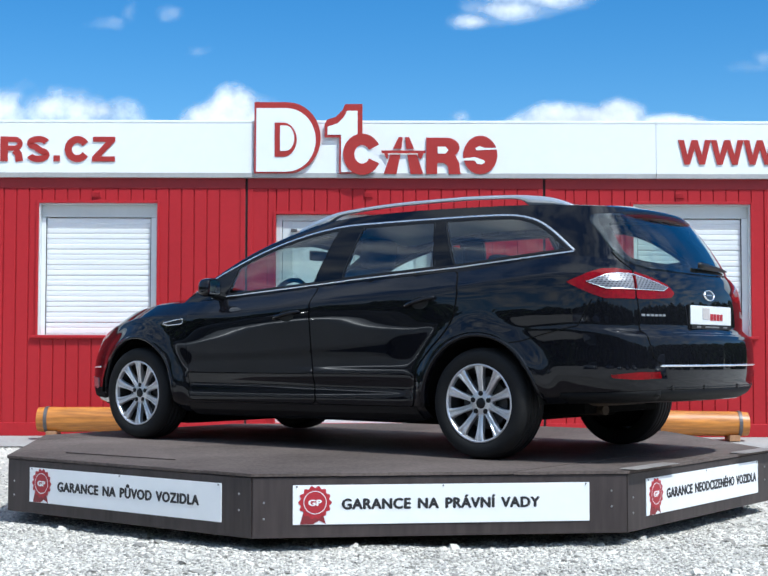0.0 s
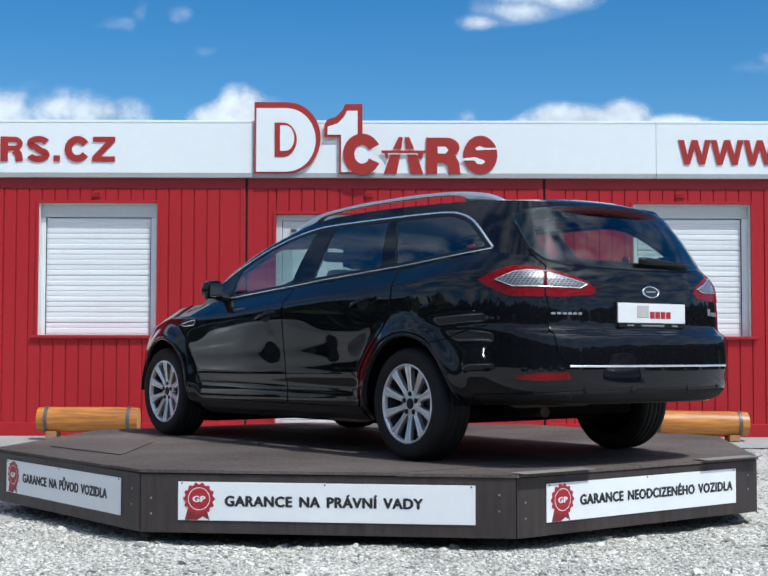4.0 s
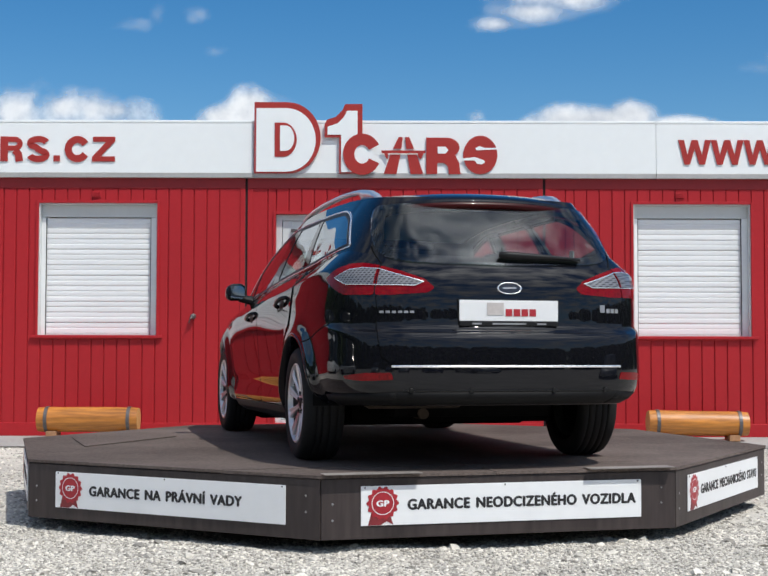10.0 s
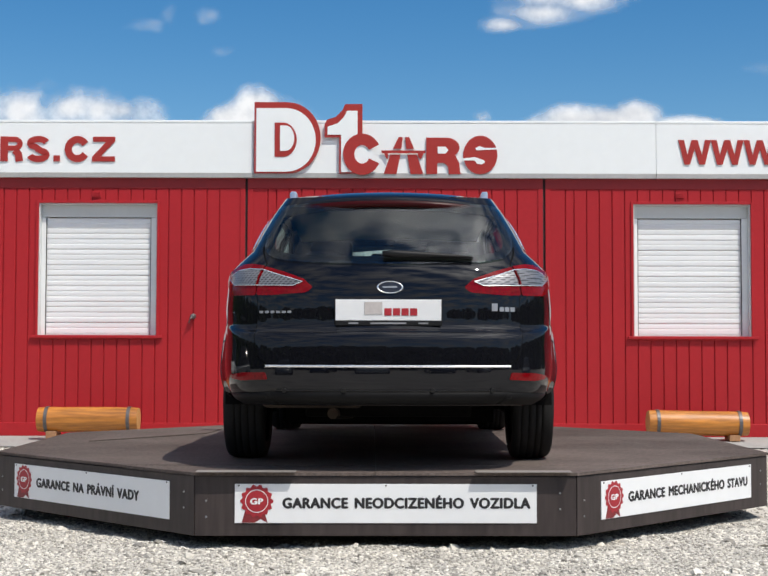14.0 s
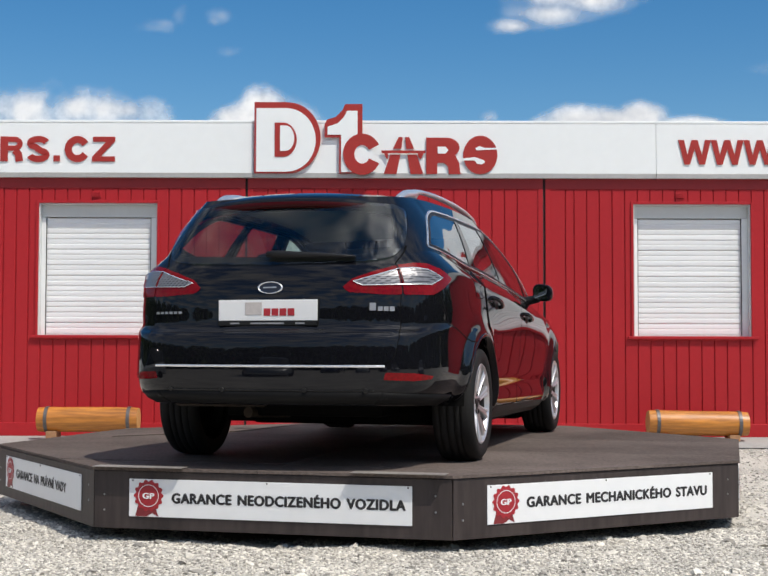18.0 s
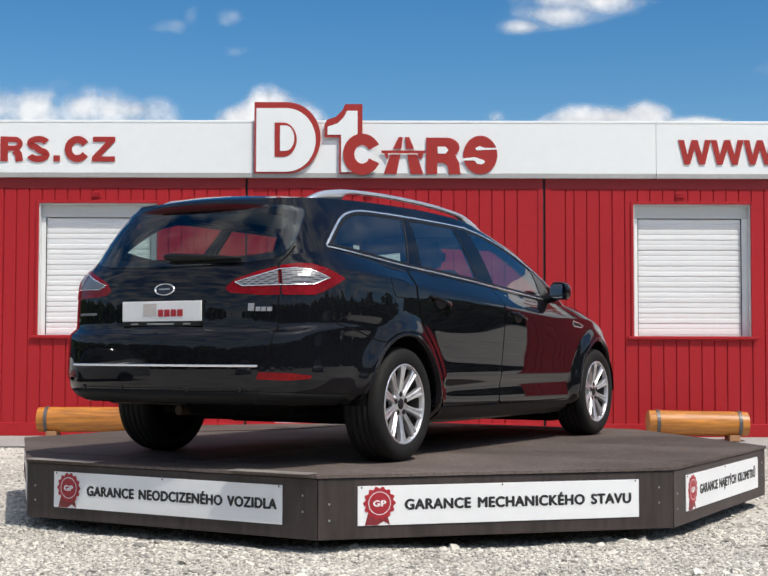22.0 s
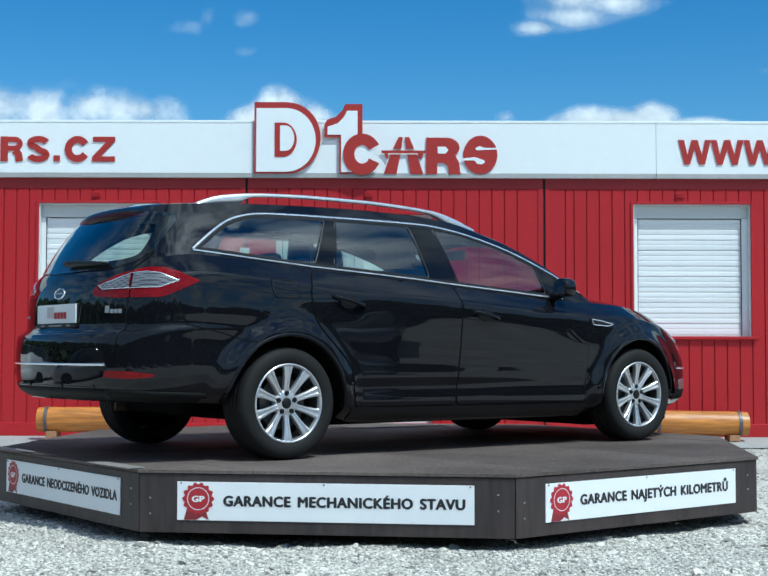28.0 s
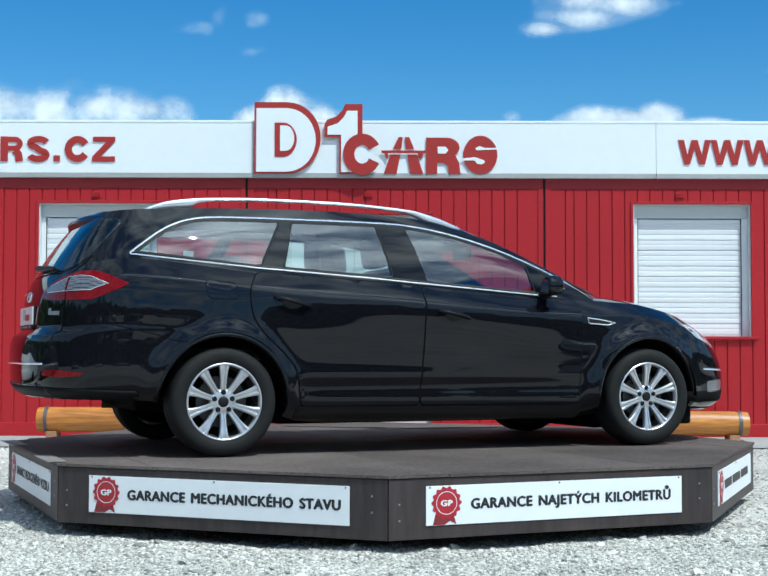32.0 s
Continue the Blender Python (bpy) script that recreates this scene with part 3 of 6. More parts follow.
# ---- logs by the wall ----
def build_log(x0, x1, zc, tilt):
    log = thing("barrier_log", "varnished orange-brown round log with steel bands on timber blocks", "log", "barrier logs")
    y, r, n = 3.72, 0.118, 28
    bm = bmesh.new()
    length = x1 - x0
    rings = []
    for i in range(15):
        f = i / 14
        rr = r * (0.95 if i in (0, 14) else 1.0)
        rings.append([bm.verts.new((-length / 2 + f * length, rr * (1 + 0.025 * noise.noise((3 * f, math.cos(a) * 1.3, math.sin(a) * 1.3 + x0))) * math.cos(a),
                                    rr * (1 + 0.03 * noise.noise((4 * f, math.cos(a) * 1.5 + x0, math.sin(a)))) * math.sin(a)))
                      for a in (2 * math.pi * k / n for k in range(n))])
    for a, b in zip(rings, rings[1:]):
        for k in range(n):
            bm.faces.new((a[k], a[(k + 1) % n], b[(k + 1) % n], b[k]))
    bmesh.ops.recalc_face_normals(bm, faces=bm.faces[:])
    place = Matrix.Translation(((x0 + x1) / 2, y, zc)) @ Matrix.Rotation(radians(tilt), 4, "Y")
    bm.transform(place)
    part("log_body", bm, M_LOG, log, smooth=True)
    for sx in (-1, 1):
        e = lathe([(0.0, -0.004), (0.06, -0.003), (r * 0.95, 0.0)], n)
        e.transform(place @ Matrix.Translation((sx * (length / 2 + 0.001), 0, 0)) @ Matrix.Rotation(radians(90 * sx), 4, "Z"))
        part("end_face", e, M_LOG_END, log)
        s = lathe([(r + 0.001, -0.016), (r + 0.007, -0.016), (r + 0.007, 0.016), (r + 0.001, 0.016)], n, closed=True)
        s.transform(place @ Matrix.Translation((sx * (length / 2 - 0.085), 0, 0)) @ Matrix.Rotation(radians(90), 4, "Z"))
        part("steel_band", s, M_STRAP, log, smooth=False)
        bx = (x0 + x1) / 2 + sx * (length / 2 - 0.14)
        part("timber_block", box(bx - 0.05, bx + 0.05, y - 0.1, y + 0.1, ground_height(y) + 0.012, zc - r + 0.012 - sx * tilt * 0.002, 0.006), M_BLOCK, log)
    return log


LOGPX = 12.84 / 2751
build_log((88 - 784) * LOGPX - 0.013, (291 - 784) * LOGPX - 0.013, 1 + 12.84 * 0.04696 - (857 - 588) * LOGPX, 0.0)
build_log((1327 - 784) * LOGPX - 0.013, (1529 - 784) * LOGPX - 0.013, 1 + 12.84 * 0.04696 - (862 - 588) * LOGPX, 0.8)

# ---- turning display platform ----
DECK_Z, APOTHEM = 0.394, 2.317
CORNER = APOTHEM / math.cos(math.pi / 8)
PHASE = radians(0.108)


def side_angle(k):
    return radians(-82.5 + 45 * k) + PHASE


def build_platform():
    plat = thing("display_platform", "octagonal dark brown plywood turntable for showing cars", "platform")
    corners = [(CORNER * math.cos(side_angle(k) - math.pi / 8), CORNER * math.sin(side_angle(k) - math.pi / 8)) for k in range(8)]
    # deck boards: sheets laid side by side, clipped to the octagon
    edges = [-CORNER, -1.9, -0.63, 0.63, 1.9, CORNER]
    rnd = random.Random(5)
    outer = [(x * 1.0035, y * 1.0035) for x, y in corners]
    for xa, xb in zip(edges, edges[1:]):
        for ya, yb in ((-CORNER, -0.05), (-0.05, CORNER)):
            bm = bmesh.new()
            f = bm.faces.new([bm.verts.new((x, y, 0)) for x, y in outer])
            turn = Matrix.Rotation(side_angle(1), 4, "Z")
            bm.transform(turn.inverted())
            for co, no in (((xa + 0.002, 0, 0), (-1, 0, 0)), ((xb - 0.002, 0, 0), (1, 0, 0)), ((0, ya + 0.002, 0), (0, -1, 0)), ((0, yb - 0.002, 0), (0, 1, 0))):
                bmesh.ops.bisect_plane(bm, geom=bm.verts[:] + bm.edges[:] + bm.faces[:], plane_co=co, plane_no=no, clear_outer=True)
            if not bm.faces:
                bm.free()
                continue
            ex = bmesh.ops.extrude_face_region(bm, geom=bm.faces[:])
            for v in [g for g in ex["geom"] if isinstance(g, bmesh.types.BMVert)]:
                v.co.z -= 0.015
            bmesh.ops.recalc_face_normals(bm, faces=bm.faces[:])
            bm.transform(Matrix.Translation((0, 0, DECK_Z - 0.003 * rnd.random())) @ turn)
            part("deck_board", bm, M_DECK, plat)
    for k in range(8):
        a = side_angle(k)
        half = APOTHEM * math.tan(math.pi / 8)
        m = Matrix.Rotation(a + math.pi / 2, 4, "Z") @ Matrix.Translation((0, -APOTHEM, 0))
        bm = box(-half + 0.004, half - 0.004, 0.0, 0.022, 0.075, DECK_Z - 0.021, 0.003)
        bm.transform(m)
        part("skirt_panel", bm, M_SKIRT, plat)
        for sx in (-1, 1):
            for z in (0.19, 0.27):
                s = lathe([(0.0, -0.004), (0.005, -0.003), (0.006, 0.0)], 8)
                s.transform(m @ Matrix.Translation((sx * (half - (0.06 if sx < 0 else 0.085)), -0.0005, z + 0.02 * sx)))
                part("screw", s, M_SCREW, plat)
    # a worn sheet patched onto the deck
    bm = prism([(-1.88, -1.08), (-2.01, 0.01), (-1.44, -0.51), (-1.15, -1.59)], 0.0035, axis="z", at=DECK_Z + 0.0005)
    part("deck_patch", bm, M_DECK, plat, "worn patch sheet on the deck")
    # loose pale edging strips along one side
    m = Matrix.Rotation(side_angle(1) + math.pi / 2, 4, "Z") @ Matrix.Translation((0, -APOTHEM, 0))
    for xa, xb, lift in ((-0.95, -0.45, 0.003), (0.45, 0.93, 0.004)):
        bm = box(xa, xb, -0.052, 0.05, DECK_Z + 0.002, DECK_Z + 0.002 + lift, 0.001)
        bm.transform(m)
        part("edging_strip", bm, M_STRIP, plat, "pale worn edging strip")
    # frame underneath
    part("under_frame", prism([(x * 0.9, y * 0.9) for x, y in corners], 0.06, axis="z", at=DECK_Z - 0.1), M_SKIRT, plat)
    bm = lathe([(0.0, 0.0), (0.5, 0.0), (0.5, DECK_Z - 0.1), (0.0, DECK_Z - 0.1)], 24)
    bm.transform(Matrix.Rotation(radians(90), 4, "X"))
    part("pivot_base", bm, M_STRAP, plat)
    return plat


platform = build_platform()


def build_sign_board(k, text, f0, f1):
    a = side_angle(k)
    m = Matrix.Rotation(a + math.pi / 2, 4, "Z") @ Matrix.Translation((0, -APOTHEM, 0))
    half, z0, z1 = 0.757, 0.140, 0.335
    bm = box(-half, half, -0.006, -0.001, z0, z1, 0.0015)
    bm.transform(m)
    board = part("sign_board", bm, M_SIGN, platform, "white sign board with black lettering and a red seal")
    w = 2 * half
    cxs, czs = -half + 0.073 * w, (z0 + z1) / 2 + 0.012
    # seal ribbons, scalloped seal, inner disc
    bm = prism([(cxs - 0.075, z0 + 0.002), (cxs - 0.05, czs - 0.02), (cxs + 0.03, czs - 0.03), (cxs + 0.055, z0 + 0.002), (cxs + 0.02, z0 + 0.02), (cxs - 0.01, z0 + 0.002)], 0.001, at=-0.0075)
    bm.transform(m)
    part("ribbon", bm, M_SEAL_DARK, board, "dark red ribbon tails")
    bm = prism([(cxs + (0.078 + 0.006 * math.cos(a2 * 14)) * math.cos(a2), czs + (0.078 + 0.006 * math.cos(a2 * 14)) * math.sin(a2)) for a2 in (2 * math.pi * i / 84 for i in range(84))], 0.001, at=-0.009)
    bm.transform(m)
    part("seal", bm, M_SEAL, board, "red scalloped seal")
    bm = lathe([(0.054, -0.0102), (0.0575, -0.0102)], 40)
    bm.transform(m @ Matrix.Translation((cxs, 0, czs)))
    part("ring", bm, M_SIGN, board, "thin white ring")
    bm = words("GP", 0.030, 0.062, 0.0004)
    heavier(bm, 0.0025, 0.0012)
    bm.transform(m @ Matrix.Translation((cxs - 0.031, -0.0104, czs - 0.015)))
    part("mark", bm, M_SIGN, board, "white initials")
    if text:
        bm = words(text, 0.052, (f1 - f0) * w, 0.0006)
        heavier(bm, 0.0040, 0.0028)
        bm.transform(Matrix.Translation((-half + f0 * w, -0.0068, (z0 + z1) / 2 - 0.022)))
        for piece in by_word(bm, 0.0145):
            piece.transform(m)
            part("word", piece, M_INK, board, "black capital lettering")
    else:
        bm = bmesh.new()
        for i, (g0, g1) in enumerate(((0.165, 0.36), (0.39, 0.62), (0.65, 0.88))):
            box(-half + g0 * w, -half + g1 * w, -0.008, -0.007, (z0 + z1) / 2 - 0.022, (z0 + z1) / 2 + 0.028, 0, bm)
        bm.transform(m)
        part("lettering", bm, M_INK, board, "dark print too small to read")
    for px_ in (-half + 0.02, 0.0, half - 0.02):
        s = lathe([(0.0, -0.004), (0.004, -0.003), (0.005, 0.0)], 8)
        s.transform(m @ Matrix.Translation((px_, -0.006, z1 - 0.008)))
        part("screw", s, M_STRAP, board)


build_sign_board(-1, "GARANCE NA P\u016eVOD VOZIDLA", 0.165, 0.895)
build_sign_board(0, "GARANCE NA PR\u00c1VN\u00cd VADY", 0.163, 0.826)
build_sign_board(1, "GARANCE NEODCIZEN\u00c9HO VOZIDLA", 0.160, 0.977)
build_sign_board(2, "GARANCE MECHANICK\u00c9HO STAVU", 0.161, 0.968)
build_sign_board(3, "GARANCE NAJET\u00ddCH KILOMETR\u016e", 0.165, 0.950)
build_sign_board(4, "", 0, 0)


# ---- the car ----
from mathutils.bvhtree import BVHTree


def flake_paint():
    m = material("black_metallic_paint", (0.0058, 0.0061, 0.0082), 0.4, metal=0.0, vary=0.1, grain=400, bump=0, coat=1.0, spec=0.0)
    m.node_tree.nodes["Principled BSDF"].inputs["Coat Roughness"].default_value = 0.015
    m.node_tree.nodes["Principled BSDF"].inputs["Coat IOR"].default_value = 1.41
    return m


M_PAINT = flake_paint()
M_TRIM = material("black_plastic_trim", (0.009, 0.009, 0.0095), 0.45, vary=0.2, grain=90, bump=0.04, spec=0.3)
M_LIP = material("dull_black_bumper_plastic", (0.007, 0.007, 0.0075), 0.6, vary=0.2, grain=90, bump=0.03, spec=0.15)
M_GLOSS = material("gloss_black_cover", (0.006, 0.006, 0.007), 0.04, vary=0.1, grain=60, bump=0, spec=0.3)
M_MATT = material("dark_underbody", (0.005, 0.0048, 0.0046), 0.9, spec=0.1, vary=0.3, grain=40, bump=0.2)
M_RUBBER = material("tyre_rubber", (0.015, 0.0147, 0.0142), 0.7, vary=0.25, grain=70, bump=0.12, spec=0.22)
M_ALLOY = material("silver_alloy", (0.68, 0.68, 0.69), 0.3, metal=0.75, vary=0.08, grain=60, bump=0.02)
M_BRAKE = material("brake_steel", (0.07, 0.068, 0.066), 0.5, metal=0.6, vary=0.25, grain=50)
M_CHROME = material("polished_trim", (0.86, 0.86, 0.86), 0.25, metal=0.8, vary=0.03, grain=40, bump=0)
M_BADGE = material("satin_silver_badge", (0.42, 0.42, 0.43), 0.35, metal=0.6, vary=0.15, grain=120, bump=0.05)
M_MIRROR = material("mirror_surface", (0.38, 0.40, 0.42), 0.02, metal=1.0, vary=0.01, bump=0)
M_RAIL = material("satin_aluminium_rail", (0.80, 0.81, 0.82), 0.3, metal=0.75, vary=0.03, grain=60, bump=0.01)
M_LAMP_RED = material("red_lamp_lens", (0.20, 0.001, 0.004), 0.2, vary=0.25, grain=70, bump=0.05, patch=9, hue=(0.11, 0.0005, 0.002), coat=0.4, spec=0.05)
M_LAMP_DARK = material("dark_red_lamp_lens", (0.035, 0.001, 0.0015), 0.3, vary=0.15, grain=160, bump=0.05, coat=0.15, spec=0.1)
M_LAMP_CLEAR = material("silver_lamp_reflector", (0.20, 0.20, 0.21), 0.35, metal=0.35, vary=0.3, grain=60, bump=0.12, coat=0.8)


def rib_lens():
    """Small dark cells in crossing rows behind the clear lens."""
    n, l = M_LAMP_CLEAR.node_tree.nodes, M_LAMP_CLEAR.node_tree.links
    b = n["Principled BSDF"]
    co = n.new("ShaderNodeTexCoord")
    source = b.inputs["Base Color"].links[0].from_socket
    grids = []
    for axis, size in (("Z", 27.0), ("DIAGONAL", 20.0)):
        wave = n.new("ShaderNodeTexWave")
        wave.wave_type, wave.bands_direction = "BANDS", axis
        wave.inputs["Scale"].default_value, wave.inputs["Distortion"].default_value = size, 0.6
        l.new(co.outputs["Object"], wave.inputs["Vector"])
        grids.append(wave.outputs["Fac"])
    cell = n.new("ShaderNodeMath")
    cell.operation = "MULTIPLY"
    l.new(grids[0], cell.inputs[0])
    l.new(grids[1], cell.inputs[1])
    ramp = n.new("ShaderNodeValToRGB")
    ramp.color_ramp.elements[0].position, ramp.color_ramp.elements[1].position = 0.28, 0.5
    ramp.color_ramp.elements[0].color, ramp.color_ramp.elements[1].color = (1, 1, 1, 1), (0.10, 0.10, 0.11, 1)
    l.new(cell.outputs[0], ramp.inputs[0])
    mix = n.new("ShaderNodeMixRGB")
    mix.blend_type = "MULTIPLY"
    mix.inputs[0].default_value = 0.9
    l.new(source, mix.inputs[1])
    l.new(ramp.outputs[0], mix.inputs[2])
    l.new(mix.outputs[0], b.inputs["Base Color"])


rib_lens()
M_HEAD = material("headlamp_lens", (0.72, 0.74, 0.77), 0.25, metal=0.4, vary=0.4, grain=40, bump=0.1, coat=1.0)
M_SEAT = material("grey_seat_cloth", (0.16, 0.165, 0.165), 0.9, vary=0.2, grain=150, bump=0.2)
M_DASH = material("dark_dashboard", (0.02, 0.02, 0.021), 0.7, vary=0.2, grain=120, bump=0.1)
M_LINING = material("pale_headlining", (0.32, 0.33, 0.32), 0.9, vary=0.06, grain=90)
M_PLATE = material("white_plate_board", (0.78, 0.79, 0.79), 0.3, vary=0.02, grain=30, bump=0)
M_PAPER = material("white_paper_sheet", (0.48, 0.55, 0.53), 0.6, vary=0.03)
M_GLASS = glass_material("tinted_car_glass", (0.70, 0.80, 0.765), face=0.115)
M_REAR_GLASS = glass_material("tinted_rear_glass", (0.62, 0.72, 0.69), face=0.06)
M_EXHAUST = material("rusty_muffler", (0.07, 0.05, 0.035), 0.7, metal=0.4, vary=0.35, grain=25)


def curve(*keys):
    """A smooth function through (x, value) keys, with no overshoot."""
    xs, ys = np.array([k[0] for k in keys], float), np.array([k[1] for k in keys], float)
    h, d = np.diff(xs), np.diff(ys) / np.diff(xs)
    s = np.zeros(len(xs))
    for i in range(1, len(xs) - 1):
        if d[i - 1] * d[i] > 0:
            w1, w2 = 2 * h[i] + h[i - 1], h[i] + 2 * h[i - 1]
            s[i] = (w1 + w2) / (w1 / d[i - 1] + w2 / d[i])
    s[0], s[-1] = d[0], d[-1]

    def value(x):
        x = min(max(x, xs[0]), xs[-1])
        i = min(max(int(np.searchsorted(xs, x)) - 1, 0), len(xs) - 2)
        t = (x - xs[i]) / h[i]
        return float((1 + 2 * t) * (1 - t) ** 2 * ys[i] + t * (1 - t) ** 2 * h[i] * s[i] + t * t * (3 - 2 * t) * ys[i + 1] + t * t * (t - 1) * h[i] * s[i + 1])
    return value


HUB_Z, HUB_Y, AXLE = 0.315, 0.876, 1.425
ARCH_R = 0.376
# belt line: from the middle of the rear window's foot round the side to the bonnet
BELT_Z = curve((-2.45, 1.06), (-2.32, 1.065), (-2.15, 1.11), (-1.95, 1.135), (-1.2, 1.07), (-0.43, 1.022), (0.7, 0.942), (1.06, 0.935), (1.35, 0.925), (1.65, 0.882), (1.9, 0.815), (2.15, 0.725), (2.4, 0.66))
SILL_Z = curve((-2.5, 0.335), (-1.85, 0.322), (-1.42, 0.315), (-1.08, 0.23), (-0.95, 0.195), (-0.8, 0.185), (0.9, 0.18), (1.0, 0.2), (1.42, 0.26), (1.8, 0.22), (2.4, 0.2))
FRACS = [0, 0.09, 0.24, 0.40, 0.495, 0.535, 0.70, 0.80, 0.868, 0.89, 0.945, 1.0]
WIDTHS = [0.80, 0.880, 0.905, 0.901, 0.905, 0.908, 0.917, 0.921, 0.920, 0.906, 0.866, 0.822]
REAR_X = [-2.41, -2.481, -2.490, -2.487, -2.472, -2.418, -2.408, -2.398, -2.386, -2.38, -2.365, -2.338]
FRONT_X = [2.28, 2.35, 2.385, 2.395, 2.39, 2.385, 2.36, 2.33, 2.305, 2.295, 2.265, 2.22]
# belt's own taper in plan
BELT_W = curve((-2.4, 0.99), (-2.1, 0.965), (-1.92, 0.95), (-1.4, 0.955), (-0.8, 0.985), (0.0, 1.0), (0.7, 0.99), (1.1, 0.965), (1.6, 0.94), (2.4, 0.94))
REAR_PLAN = [(0.0, 0.0), (0.006, 0.22), (0.028, 0.45), (0.075, 0.66), (0.15, 0.805), (0.26, 0.895), (0.45, 0.955), (0.8, 0.99), (1.15, 1.0)]
FRONT_PLAN = [(0.0, 0.0), (0.015, 0.22), (0.06, 0.44), (0.15, 0.64), (0.29, 0.79), (0.5, 0.90), (0.8, 0.97), (1.2, 1.0)]


def smooth_chain(points, steps):
    """Catmull-Rom through the points; steps per span."""
    pts = [np.array(p, float) for p in points]
    out = []
    for i in range(len(pts) - 1):
        a, b, c, d = pts[max(i - 1, 0)], pts[i], pts[i + 1], pts[min(i + 2, len(pts) - 1)]
        for k in range(steps[i]):
            t = k / steps[i]
            out.append(0.5 * (2 * b + (c - a) * t + (2 * a - 5 * b + 4 * c - d) * t * t + (3 * b - a - 3 * c + d) * t ** 3))
    out.append(pts[-1])
    return out


def plan_row(xr, xf):
    """Half an outline in plan: (x, share of the half width), tail to nose."""
    keys = [(xr + dx, f) for dx, f in REAR_PLAN] + [(-0.9 + 0.35 * i, 1.0) for i in range(5)] + [(xf - dx, f) for dx, f in FRONT_PLAN[::-1]]
    steps = [4, 4, 4, 4, 5, 8, 14, 14] + [16] + [14] * 4 + [26] + [16, 12, 8, 6, 5, 4, 4]
    return smooth_chain(keys, steps)


def flare(r):
    """The wheel arch's swelling: level by the opening, falling away further out."""
    f = min(1.0, max(0.0, (0.125 - r) / 0.11))
    return f * f * (3 - 2 * f)


# the doors' hollow above the sill
HOLLOW = curve((0.245, 0.0), (0.295, 0.003), (0.362, 0.014), (0.385, 0.017), (0.475, 0.0), (0.6, 0.0))


def tub_grid():
    fine = []
    for i in range(len(FRACS) - 1):
        n = (4, 4, 5, 5, 4, 6, 5, 4, 2, 3, 3)[i]
        fine += [(i, k / n) for k in range(n)]
    fine.append((len(FRACS) - 1, 0.0))
    cf, cw, cr, cx = (curve(*zip(range(len(v)), v)) for v in (FRACS, WIDTHS, REAR_X, FRONT_X))
    rows = []
    for i, t in fine:
        q = i + t
        frac, w, xr, xf = cf(q), cw(q), cr(q), cx(q)
        row = []
        for x, share in plan_row(xr, xf):
            z0, z1 = SILL_Z(x), BELT_Z(x)
            z = z0 + frac * (z1 - z0)
            top = max(0.0, (frac - 0.62) / 0.38)
            y = w * share * (1 + top * (BELT_W(x) - 1))
            for ax in (-AXLE, AXLE):
                r = math.hypot(x - ax, z - HUB_Z) - ARCH_R
                if r > -0.1 and share > 0.6:
                    y += 0.031 * flare(r)
            row.append(Vector((x, y, z)))
        rows.append(row)
    for _ in range(2):
        old = rows
        rows = [list(r) for r in old]
        for j in range(1, len(old) - 1):
            for i in range(1, len(old[0]) - 1):
                rows[j][i] = old[j][i] * 0.5 + (old[j - 1][i] + old[j + 1][i] + old[j][i - 1] + old[j][i + 1]) * 0.125
            for i in (0, len(old[0]) - 1):
                rows[j][i] = old[j][i] * 0.6 + (old[j - 1][i] + old[j + 1][i]) * 0.2
    for row in rows:
        for p in row:
            fade = min(1.0, max(0.0, (0.985 - abs(p.x + 0.03)) / 0.05))
            p.y -= HOLLOW(p.z) * fade * fade * (3 - 2 * fade)
    return rows


TUB = tub_grid()
BELT = TUB[-1]


A_FOOT = 1.08
SIDE_ROOF_Z = curve((-2.15, 1.40), (-1.9, 1.432), (-1.4, 1.458), (-0.8, 1.466), (-0.35, 1.457), (0.0, 1.425), (0.3, 1.36))
SIDE_ROOF_Y = curve((-2.15, 0.52), (-1.9, 0.56), (-1.4, 0.595), (-0.8, 0.615), (-0.2, 0.62), (0.3, 0.60))


